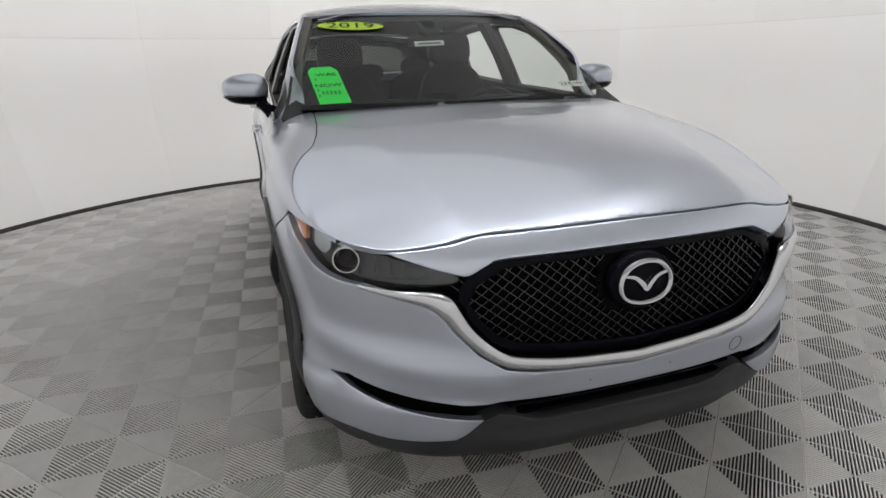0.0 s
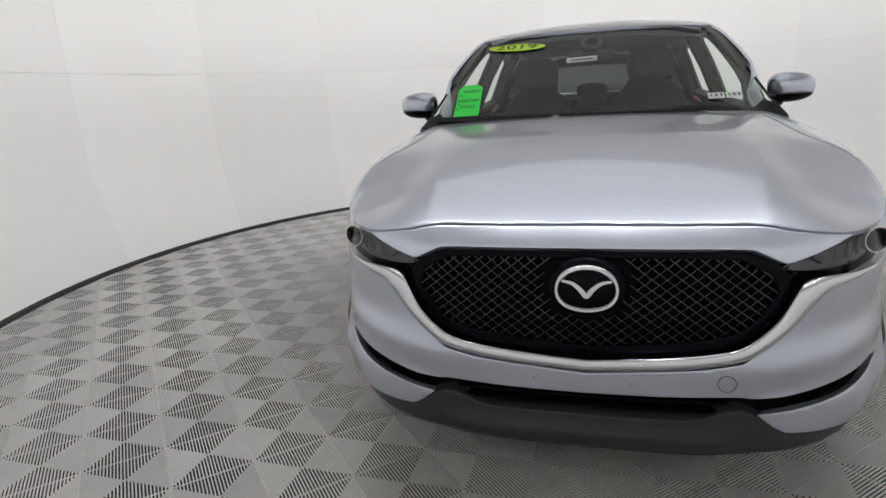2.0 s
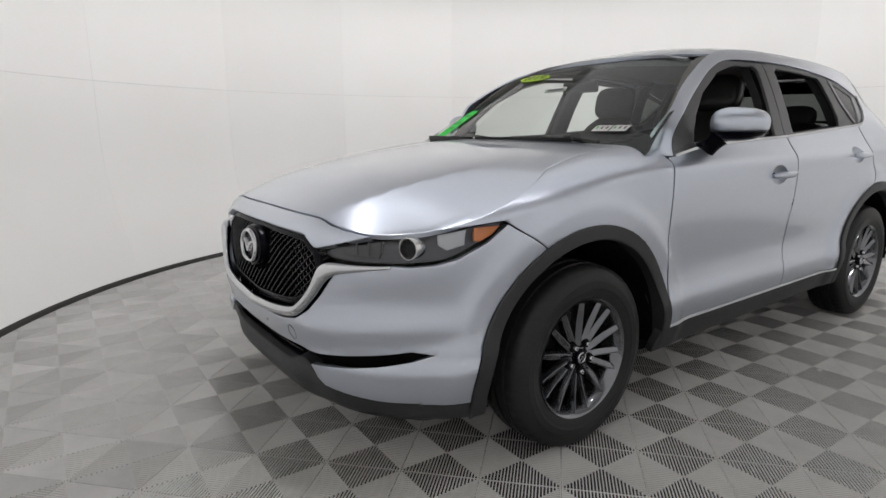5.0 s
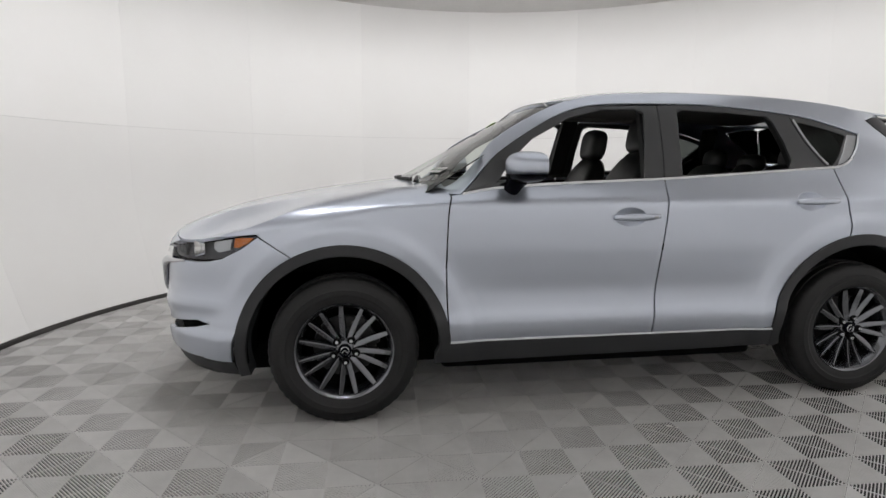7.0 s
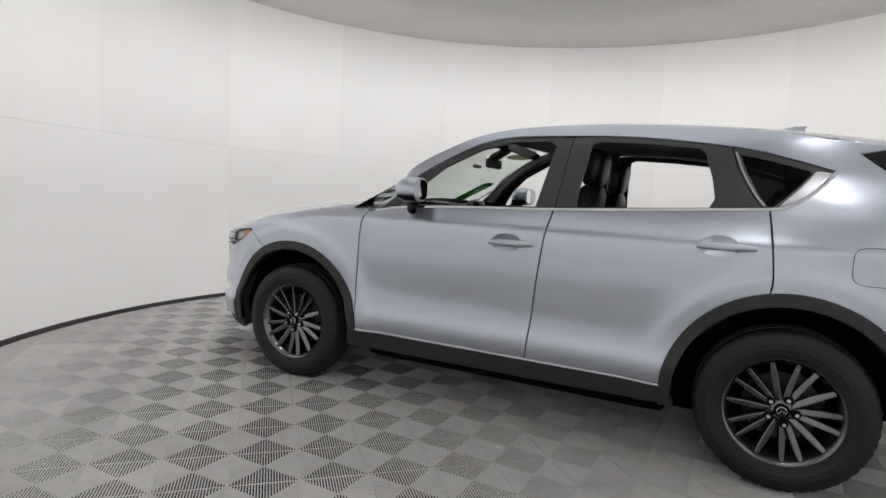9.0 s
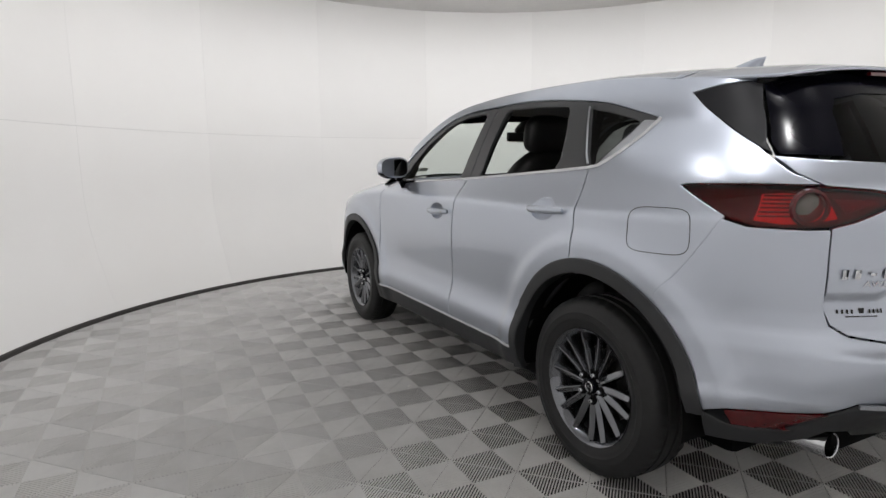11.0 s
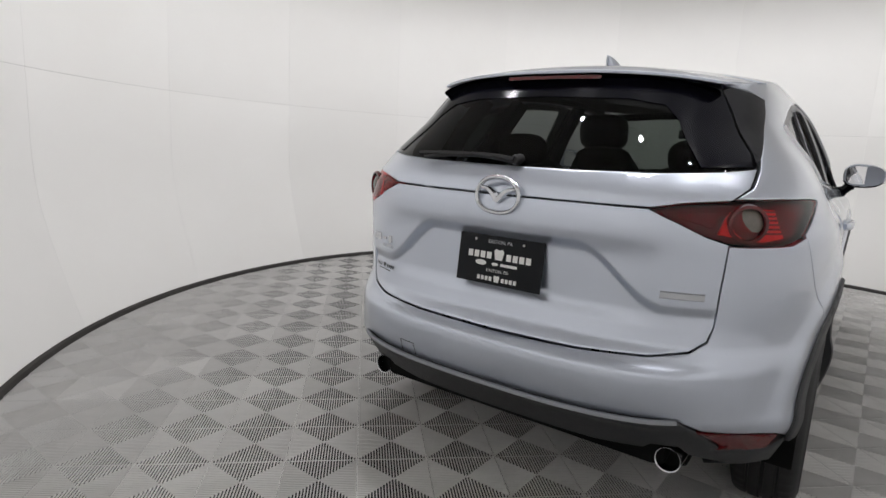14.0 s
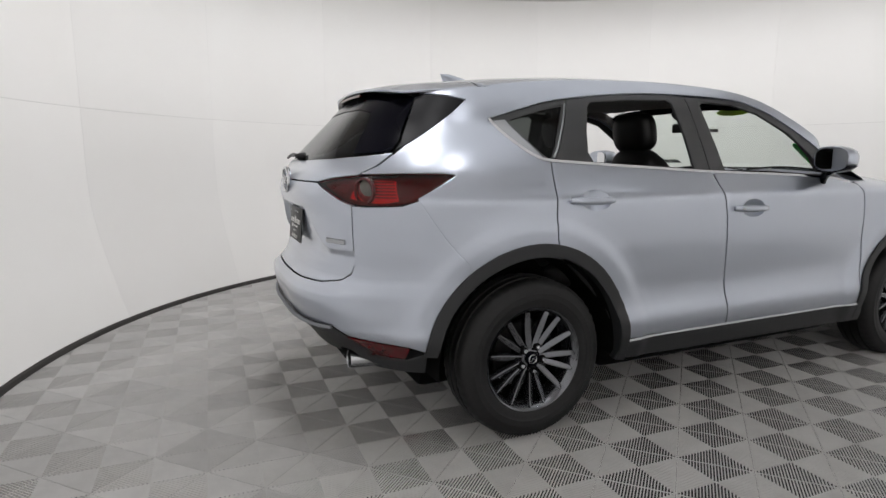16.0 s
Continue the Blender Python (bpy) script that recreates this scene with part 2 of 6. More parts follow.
def flat_mesh(loops, step, inset=0.0):
    """Triangles that fill the first loop less the others, with a second row of points just inside its edge."""
    from mathutils.geometry import delaunay_2d_cdt
    loops = [resample(loop, step) for loop in loops]
    pts, edges = [], []
    for loop in loops:
        first = len(pts)
        pts += list(loop)
        edges += [(first + k, first + (k + 1) % len(loop)) for k in range(len(loop))]
    rim = np.array(pts)
    lo, hi = rim.min(0), rim.max(0)
    gx, gy = np.meshgrid(np.arange(lo[0], hi[0], step), np.arange(lo[1], hi[1], step * 0.87))
    gx[1::2] += step / 2
    grid = np.c_[gx.ravel(), gy.ravel()]
    grid = grid[within(grid, loops)]
    if inset:
        ring = []
        for loop in loops:
            fore, aft = np.roll(loop, -1, 0) - loop, loop - np.roll(loop, 1, 0)
            fore /= np.linalg.norm(fore, axis=1)[:, None]
            aft /= np.linalg.norm(aft, axis=1)[:, None]
            tang = fore + aft
            tang /= np.maximum(np.linalg.norm(tang, axis=1)[:, None], 0.3)
            across = np.c_[-tang[:, 1], tang[:, 0]] * inset
            ring += list(loop + across) + list(loop - across)
        ring = np.array(ring)
        ring = ring[within(ring, loops)]
        if len(ring):
            near = np.full(len(ring), 9.0)
            for q in rim:
                near = np.minimum(near, np.hypot(ring[:, 0] - q[0], ring[:, 1] - q[1]))
            ring = ring[near > inset * 0.8]
    if len(grid):
        near = np.full(len(grid), 9.0)
        for q in rim:
            near = np.minimum(near, np.hypot(grid[:, 0] - q[0], grid[:, 1] - q[1]))
        grid = grid[near > step * 0.6]
    verts = [Vector(q) for q in (*rim, *grid, *(ring if inset else ()))]
    res = delaunay_2d_cdt(verts, edges, [], 0, 1e-7)
    vs, faces = np.array([tuple(v) for v in res[0]]), [tuple(f) for f in res[2]]
    mid = np.array([vs[list(f)].mean(0) for f in faces])
    ok = within(mid, loops)
    faces = [f for f, o in zip(faces, ok) if o]
    return vs, faces


SKINS = []     # surfaces of the car's outer skin


def panel(name, loops, surf, material, parent=None, label="", step=0.035, thick=0.012, lift=0.0, out=None, edge=0.0018, mirror=False):
    """A sheet on the surface surf(a, b) inside the loops of its (a, b) plane, with its edge turned in by thick. out: +1 or -1, the side
    on which its face lies. edge: how far its rim is rounded off. lift: how far it stands proud."""
    vs, faces = flat_mesh(loops, step, max(0.005, edge * 1.6) if edge else 0.0)
    if out is None:      # the car's skin runs lengthwise and upwards, so its face lies on the other side
        out = -1.0 if surf in SKINS else 1.0
    h = 1e-3
    place, normal = [], []
    for a, b in vs:
        p = surf(a, b)
        n = (surf(a + h, b) - surf(a - h, b)).cross(surf(a, b + h) - surf(a, b - h))
        n = n.normalized() * out if n.length > 1e-12 else Vector((0, 0, 1))
        place.append(p + n * lift)
        normal.append(n)
    if mirror:
        for q in (*place, *normal):
            q.y = -q.y
    used, tris = {}, []
    for f in faces:
        a, b, c = f[:3]
        for k in range(1, len(f) - 1):
            a, b, c = f[0], f[k], f[k + 1]
            g = (place[b] - place[a]).cross(place[c] - place[a])
            tris.append((a, b, c) if g.dot(normal[a]) > 0 else (a, c, b))
    for t in tris:
        for k in range(3):
            e = (t[k], t[(k + 1) % 3])
            used[e] = used.get(e, 0) + 1
    rim = [e for e in used if (e[1], e[0]) not in used]
    verts, norms = [p.copy() for p in place], [n.copy() for n in normal]
    away = {}
    for a, b in rim:
        d = (place[b] - place[a]).normalized().cross(normal[a])
        for v in (a, b):
            away[v] = away.get(v, Vector()) + d
    for v, d in away.items():
        d = d.normalized() if d.length > 1e-9 else d
        verts[v] -= normal[v] * edge
        norms[v] = (normal[v] + d * (0.45 if edge else 0.0)).normalized()
        away[v] = d
    quads = []
    if thick:
        top, low = {}, {}
        for v, d in away.items():
            top[v], low[v] = len(verts), len(verts) + 1
            verts += [verts[v].copy(), verts[v] - normal[v] * thick]
            norms += [d, d]
        quads = [(top[b], top[a], low[a], low[b]) for a, b in rim]
    me = bpy.data.meshes.new(name)
    me.from_pydata([tuple(v) for v in verts], [], tris + quads)
    for f in me.polygons:
        f.use_smooth = True
    me.normals_split_custom_set_from_vertices([tuple(n) for n in norms])
    return link(name, me, material, parent, label)


def sweep(path, section, closed=False, up=(0, 0, 1), scale=None):
    """A bmesh: the section (u sideways, v upwards) carried along the path."""
    bm = bmesh.new()
    pts = [Vector(p) for p in path]
    rings = []
    n = len(pts)
    for k, p in enumerate(pts):
        a, b = pts[k - 1] if (closed or k) else p, pts[(k + 1) % n] if (closed or k < n - 1) else p
        t = (b - a).normalized()
        side = t.cross(Vector(up)).normalized()
        top = side.cross(t)
        s = scale(k / max(1, n - 1)) if scale else 1.0
        rings.append([bm.verts.new(p + side * (u * s) + top * (v * s)) for u, v in section])
    m = len(section)
    for k in range(n if closed else n - 1):
        r, q = rings[k], rings[(k + 1) % n]
        for j in range(m):
            bm.faces.new((r[j], r[(j + 1) % m], q[(j + 1) % m], q[j]))
    if not closed:
        bm.faces.new(rings[0][::-1])
        bm.faces.new(rings[-1])
    bmesh.ops.recalc_face_normals(bm, faces=bm.faces)
    return bm


def circle_section(r, n=8):
    return [(r * math.cos(math.tau * k / n), r * math.sin(math.tau * k / n)) for k in range(n)]


def lathe(profile, n=48, axis="y"):
    """A bmesh of revolution: profile of (radius, along) about an axis, closed where the radius is 0."""
    bm = bmesh.new()
    rings = []
    for r, s in profile:
        ring = []
        for k in range(n):
            c, d = math.cos(math.tau * k / n), math.sin(math.tau * k / n)
            ring.append(bm.verts.new({"y": (r * c, s, r * d), "z": (r * c, r * d, s), "x": (s, r * c, r * d)}[axis]))
        rings.append(ring)
    for a, b in zip(rings, rings[1:]):
        for k in range(n):
            bm.faces.new((a[k], a[(k + 1) % n], b[(k + 1) % n], b[k]))
    bmesh.ops.remove_doubles(bm, verts=bm.verts, dist=1e-6)
    bmesh.ops.recalc_face_normals(bm, faces=bm.faces)
    return bm


def box(size, at=(0, 0, 0), bevel=0.0, segments=2, turn=None):
    bm = bmesh.new()
    bmesh.ops.create_cube(bm, size=1)
    bmesh.ops.scale(bm, vec=size, verts=bm.verts)
    if bevel:
        bmesh.ops.bevel(bm, geom=list(bm.edges), offset=bevel, segments=segments, affect="EDGES", profile=0.6)
    m = Matrix.Translation(at) @ (turn.to_4x4() if turn is not None else Matrix.Identity(4))
    bmesh.ops.transform(bm, matrix=m, verts=bm.verts)
    return bm


def join(*bms):
    out = bms[0]
    for b in bms[1:]:
        me = bpy.data.meshes.new("tmp")
        b.to_mesh(me)
        out.from_mesh(me)
        bpy.data.meshes.remove(me)
        b.free()
    return out


def letters(text, height):
    """A flat mesh of the text in the built-in font, centred, with capitals of that height: vertices and faces."""
    cu = bpy.data.curves.new("text", "FONT")
    cu.body, cu.align_x, cu.align_y, cu.size, cu.resolution_u = text, "CENTER", "CENTER", height / 0.72, 3
    ob = bpy.data.objects.new("text", cu)
    scene.collection.objects.link(ob)
    me = bpy.data.meshes.new_from_object(ob.evaluated_get(bpy.context.evaluated_depsgraph_get()))
    data = [v.co.copy() for v in me.vertices], [tuple(f.vertices) for f in me.polygons]
    bpy.data.objects.remove(ob)
    bpy.data.curves.remove(cu)
    bpy.data.meshes.remove(me)
    return data


def lay(name, data, put, material, parent, label="", stretch=1.0):
    """Lays a flat mesh on a surface: put(x, y) gives the place."""
    vs, fs = data
    me = bpy.data.meshes.new(name)
    me.from_pydata([tuple(put(v.x * stretch, v.y)) for v in vs], [], fs)
    return link(name, me, material, parent, label)


# ---- the round booth ----
wall_radius = curve1([(0.0, R_BASE), (0.3, R_BASE + 0.1), (0.6, R_BASE + 0.19), (0.9, R_BASE + 0.25), (1.15, R_WALL), (4.0, R_WALL)])


def on_wall(a, z, d=0.0):
    r = wall_radius(z) + d
    return ROOM + Vector((r * math.cos(a), r * math.sin(a), z))


def ring_wall():
    """The round wall: a backing that leans in at its foot, faced with white sheets."""
    n, zs = 144, [0.03 + 0.08 * k for k in range(15)] + [1.6, 2.4, CEIL + 0.25]
    bm = bmesh.new()
    rows = [[bm.verts.new(on_wall(math.tau * k / n, z, 0.006)) for k in range(n)] for z in zs]
    rows += [[bm.verts.new(ROOM + Vector(((R_WALL + 0.12) * math.cos(math.tau * k / n), (R_WALL + 0.12) * math.sin(math.tau * k / n), z))) for k in range(n)] for z in (CEIL + 0.25, -0.02)]
    for a, b in zip(rows, rows[1:]):
        for k in range(n):
            bm.faces.new((a[k], b[k], b[(k + 1) % n], a[(k + 1) % n]))
    wall = tagged(part("wall_round", bm, SEAM, smooth=30), "white panelled curved wall of a round photo booth", kind="structure")
    count = 18
    for k in range(count):
        a0, a1 = math.tau * k / count + 0.1301, math.tau * (k + 1) / count + 0.1299
        for tier in ([0.03 + 0.105 * j for j in range(15)] + [1.5985], [1.6015, 1.9, 2.3, 2.7, 3.0, CEIL + 0.02]):
            bm = bmesh.new()
            m = 12
            rows = [[bm.verts.new(on_wall(a0 + (a1 - a0) * j / m, z)) for j in range(m + 1)] for z in tier]
            for a, b in zip(rows, rows[1:]):
                for j in range(m):
                    bm.faces.new((a[j], b[j], b[j + 1], a[j + 1]))
            rim = [e for e in bm.edges if e.is_boundary]
            skirt = bmesh.ops.extrude_edge_only(bm, edges=rim)["geom"]
            for v in (g for g in skirt if isinstance(g, bmesh.types.BMVert)):
                d = (v.co - ROOM)
                v.co += Vector((d.x, d.y, 0)).normalized() * 0.0055
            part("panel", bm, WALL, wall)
    return wall


def wall_foot():
    bm = bmesh.new()
    n = 160
    sec = [(R_BASE - 0.02, -0.01), (R_BASE - 0.02, 0.006), (R_BASE - 0.012, 0.026), (R_BASE + 0.008, 0.032), (R_BASE + 0.02, -0.01)]
    rows = [[bm.verts.new(ROOM + Vector((r * math.cos(math.tau * k / n), r * math.sin(math.tau * k / n), z))) for k in range(n)] for r, z in sec]
    for a, b in zip(rows, rows[1:]):
        for k in range(n):
            bm.faces.new((a[k], a[(k + 1) % n], b[(k + 1) % n], b[k]))
    bmesh.ops.recalc_face_normals(bm, faces=bm.faces)
    return tagged(part("baseboard", bm, EDGE), "dark worn edging strip at the wall's foot", kind="structure")


def disc(name, z, r, material, label, flip=False, thick=0.1):
    bm = bmesh.new()
    n = 120
    a = [bm.verts.new(ROOM + Vector((r * math.cos(math.tau * k / n), r * math.sin(math.tau * k / n), z))) for k in range(n)]
    b = [bm.verts.new(v.co + Vector((0, 0, -thick))) for v in a]
    bm.faces.new(a)
    bm.faces.new(b[::-1])
    for k in range(n):
        bm.faces.new((a[k], b[k], b[(k + 1) % n], a[(k + 1) % n]))
    return tagged(part(name, bm, material), label, kind="structure")


ring_wall()
wall_foot()
FLOOR = disc("floor", -0.0068, R_WALL + 0.1, SLOT, "floor of grey ribbed plastic tiles in a chequered weave")
disc("ceiling", CEIL + 0.1, R_WALL + 0.1, CEILING, "flat grey ceiling of the booth")


def added_spotlight(aim):
    """An added, unseen wall washer: a short black can on a stem, turned to the wall."""
    at = aim.translation
    lamp = empty("added_spotlight", "unseen round black floodlight added under the ceiling, turned to the wall", "lamp", at, group="spotlights round the booth")
    back = (aim @ Vector((0, 0, 1)) - at).normalized()
    turn = back.to_track_quat("Z", "Y").to_matrix().to_4x4()
    put = Matrix.Translation(at + back * 0.17) @ turn
    can = lathe([(0.0, 0.04), (0.08, 0.036), (0.135, 0.018), (0.162, -0.015), (0.168, -0.045), (0.160, -0.045), (0.15, -0.01), (0.0, 0.0)], 40, "z")
    can.transform(put)
    part("housing", can, CLAD, lamp)
    lens = lathe([(0.0, -0.006), (0.147, -0.010), (0.147, -0.004), (0.0, 0.0)], 40, "z")
    lens.transform(put)
    part("lens", lens, GLOW, lamp)
    top = at + back * 0.20
    part("stem", sweep([top, Vector((top.x, top.y, CEIL - 0.005))], circle_section(0.016), up=(1, 0, 0)), WHITEPLASTIC, lamp)
    plate = lathe([(0.0, 0.0), (0.07, 0.0), (0.07, -0.008), (0.02, -0.014), (0.0, -0.014)], 24, "z")
    plate.transform(Matrix.Translation((top.x, top.y, CEIL - 0.002)))
    part("mount_plate", plate, CLAD, lamp)
    return lamp


for aim in LAMPS:
    added_spotlight(aim)


def ceiling_fill():
    """An added, unseen fill light: a round glowing sheet stretched in a slim rim."""
    lamp = empty("fill_sheet", "large round dim glowing sheet in a slim rim, added unseen under the ceiling as fill light", "lamp", ROOM + Vector((0, 0, CEIL)))
    r = SHEET_RADIUS
    part("rim", lathe([(r, 0.0), (r + 0.03, 0.0), (r + 0.03, -0.045), (r, -0.05), (r - 0.004, -0.03), (r, 0.0)], 96, "z"), WHITEPLASTIC, lamp)
    part("diffuser", lathe([(0, -0.034), (r * 0.5, -0.033), (r - 0.006, -0.03), (r - 0.006, -0.006), (0, -0.006)], 96, "z"), SHEETGLOW, lamp)


ceiling_fill()


# ---- the car: nose towards +x, its left side towards +y, wheels on z = 0 ----
XF, XB = 1.2, -1.2              # where the plan begins to round off, fore and aft
NF, NB = 3.4, 3.2               # how square the corners are
LF, LB = 1.75, 1.72             # length of a rounded quarter, in the plane in which panels are cut
UF, UB = XF + LF, XB - LB       # the middle of the nose and of the tail
WHEEL_X, WHEEL_Y, TYRE_R = 1.35, 0.80, 0.36

half_width = faired([(0.2, 0.86), (0.30, 0.885), (0.38, 0.903), (0.44, 0.914), (0.475, 0.9155), (0.55, 0.899), (0.63, 0.894), (0.72, 0.8985), (0.85, 0.908), (0.94, 0.909), (1.00, 0.9055),
                     (1.05, 0.899), (1.10, 0.863), (1.17, 0.818), (1.30, 0.766), (1.42, 0.712), (1.50, 0.672), (1.56, 0.634), (1.60, 0.597), (1.64, 0.54)], 0.2, 1.64, 0.014)
nose = faired([(0.2, 2.17), (0.26, 2.215), (0.33, 2.25), (0.42, 2.272), (0.52, 2.285), (0.65, 2.29), (0.77, 2.284), (0.85, 2.262), (0.90, 2.22), (0.93, 2.185), (1.0, 2.08), (1.1, 1.9)], 0.2, 1.1, 0.012)
tail = curve1([(0.3, 2.10), (0.38, 2.15), (0.46, 2.215), (0.52, 2.262), (0.60, 2.275), (0.66, 2.27), (0.70, 2.245), (0.74, 2.215), (0.80, 2.205),
               (0.95, 2.215), (1.10, 2.227), (1.16, 2.212), (1.225, 2.168), (1.30, 2.10), (1.40, 2.005), (1.50, 1.905), (1.56, 1.85), (1.7, 1.72)])
fender_top = curve1([(0.7, 1.15), (0.9, 1.142), (1.07, 1.127), (1.3, 1.095), (1.5, 1.052), (1.7, 0.995), (1.85, 0.953), (2.0, 0.912), (2.2, 0.90)])
ROLL = 0.2                      # length of the rounded shoulder of a front wing


def roll_in(x):
    return 0.165 * smooth01((2.04 - x) / 0.75)


def flare(x, z):
    """The swell of the sheet round the wheels."""
    f = 0.0
    for wx in (WHEEL_X, -WHEEL_X):
        r = math.hypot(x - wx, z - 0.36)
        f += (0.011 * smooth01((0.635 - r) / 0.075) + 0.009 * smooth01((0.69 - r) / 0.13)) * smooth01((z - 0.1) / 0.3)
    return f


def width_at(x, z):
    w = half_width(z)
    if x < -0.9:
        w += 0.038 * smooth01((-x - 0.9) / 0.8) * math.exp(-((z - 1.17) / 0.10) ** 2)
        w -= 0.03 * smooth01((-x - 0.9) / 0.7) * smooth01((z - 1.25) / 0.15)
    if x < 0.8:   # the doors: a long hollow above the sill that runs out towards the front
        w -= 0.005 * math.exp(-((z - 0.60 - 0.03 * x) / 0.085) ** 2) * smooth01((0.85 - x) / 0.4) * smooth01((x + 1.0) / 0.4)
    return w


def body(u, w):
    """The outer skin. u runs along the side (x between the corners, on round them to UF and UB, and past those on the other side);
    w is the height, but for the shoulders of the front wings, where it runs on over the rounding."""
    sign = 1.0
    if u > UF:
        u, sign = 2 * UF - u, -1.0
    if u < UB:
        u, sign = 2 * UB - u, -1.0
    z, inward = w, 0.0
    x_guess = u if u < XF else XF + (u - XF) * 0.72
    if u > 0.6:
        start = fender_top(x_guess) - 0.10
        if w > start and roll_in(x_guess) > 0.001:
            a = min((w - start) / ROLL, 1.15) * radians(82)
            k = smooth01((u - 0.6) / 0.25) * smooth01((2.06 - x_guess) / 0.28)
            z = start + (0.10 * math.sin(a)) * k + (w - start) * (1 - k)
            inward = roll_in(x_guess) * (1 - math.cos(a)) * k
    if u > XF:
        f = math.pi / 2 * (1 - (u - XF) / LF)
        r = (abs(math.cos(f)) ** NF + abs(math.sin(f)) ** NF) ** (-1 / NF)
        x = XF + (nose(z) - XF) * r * math.cos(f)
        y = width_at(x, z) * r * math.sin(f)
    elif u < XB:
        f = math.pi / 2 * (1 - (XB - u) / LB)
        r = (abs(math.cos(f)) ** NB + abs(math.sin(f)) ** NB) ** (-1 / NB)
        x = XB - (tail(z) + XB) * r * math.cos(f)
        y = width_at(x, z) * r * math.sin(f)
    else:
        x, y = u, width_at(u, z)
    y += flare(x, z) * smooth01(y / 0.6) - inward
    return Vector((x, sign * y, z))


def bx(x, z):
    """The plane point of the skin at that x (left side)."""
    if x > XF:
        q = min((x - XF) / (nose(z) - XF), 0.9999)
        return (UF - (LF * 2 / math.pi) * math.atan2((1 - q ** NF) ** (1 / NF), q), z)
    if x < XB:
        q = min((XB - x) / (tail(z) + XB), 0.9999)
        return (UB + (LB * 2 / math.pi) * math.atan2((1 - q ** NB) ** (1 / NB), q), z)
    return (x, z)


def fy(y, z):
    """The plane point of the nose at that y."""
    s, q = (1 if y >= 0 else -1), min(abs(y) / half_width(z), 0.9999)
    return (UF - s * (LF * 2 / math.pi) * math.atan2(q, (1 - q ** NF) ** (1 / NF)), z)


def ry(y, z):
    """The plane point of the tail at that y."""
    s, q = (1 if y >= 0 else -1), min(abs(y) / half_width(z), 0.9999)
    return (UB + s * (LB * 2 / math.pi) * math.atan2(q, (1 - q ** NB) ** (1 / NB)), z)


def flip_nose(points):
    return [(2 * UF - u, w) for u, w in points]


def flip_tail(points):
    return [(2 * UB - u, w) for u, w in points]


def hole_plate(u, w):
    """The tailgate: the skin, with the hollow in which the number plate sits."""
    p = body(u, w)
    y, z = abs(p.y), p.z
    crease = 1.022 - 0.166 * smooth01((y - 0.26) / 0.26)
    deep = smooth01((crease - z) / 0.038) * (0.35 * smooth01((z - 0.715) / 0.10) + 0.65 * smooth01((z - 0.775) / 0.055))
    p.x += (0.030 - 0.021 * smooth01((y - 0.36) / 0.18)) * deep
    p.x -= 0.012 * math.exp(-((z - 1.06) / 0.05) ** 2) * smooth01((0.6 - y) / 0.2)
    return p


SKINS += [body, hole_plate]


def arc(cx, cz, r, a0, a1, n=24, squash=1.0):
    return [(cx + r * math.cos(radians(a0 + (a1 - a0) * k / n)), cz + squash * r * math.sin(radians(a0 + (a1 - a0) * k / n))) for k in range(n + 1)]


def on_side(points):
    return [bx(x, z) for x, z in points]


car = empty("car", "silver metallic compact SUV with black lower cladding, parked on grey tiles", "car")
ARCH_OUT, ARCH_IN = 0.505, 0.452

# side glass outline
belt = curve1([(-1.25, 1.222), (-0.785, 1.193), (-0.293, 1.165), (0.288, 1.143), (0.79, 1.112)])
glass_top = [(0.79, 1.112), (0.63, 1.262), (0.45, 1.385), (0.24, 1.495), (0.02, 1.545), (-0.4, 1.555), (-0.66, 1.547), (-0.92, 1.523), (-1.18, 1.485), (-1.475, 1.402)]
glass_rear = [(-1.475, 1.402), (-1.43, 1.34), (-1.36, 1.275), (-1.30, 1.238), (-1.25, 1.222)]
roof_edge = [(0.93, 1.125), (0.745, 1.262), (0.60, 1.362), (0.47, 1.442), (0.25, 1.545), (0.0, 1.598), (-0.4, 1.618), (-0.9, 1.606), (-1.25, 1.578), (-1.47, 1.548)]
edge_z = curve1([(x, z) for x, z in roof_edge[::-1]])

# shut lines
door_front = [(0.853, 0.385), (0.862, 0.60), (0.862, 0.80), (0.852, 1.0), (0.835, 1.095)]
door_mid = [(-0.192, 0.388), (-0.212, 0.65), (-0.240, 0.93), (-0.268, 1.163)]
door_rear = [(-1.255, 0.862), (-1.262, 0.93), (-1.245, 1.10), (-1.228, 1.217)]
GAP = 0.0035


def shift(points, dx, dz=0.0):
    return [(x + dx, z + dz) for x, z in points]


def wing_line(u):
    """The line where a front wing meets the bonnet; it runs down to the top of the lamp."""
    w = fender_top(u if u < XF else XF + (u - XF) * 0.72) - 0.10 + ROLL
    return w + (0.908 - w) * smooth01((u - 1.50) / 0.50)


def scoop_loop(x, z, k=1.0, n=24):
    return [(x + 0.03 + 0.080 * k * math.cos(math.tau * j / n), z + 0.002 + 0.046 * k * math.sin(math.tau * j / n)) for j in range(n)]


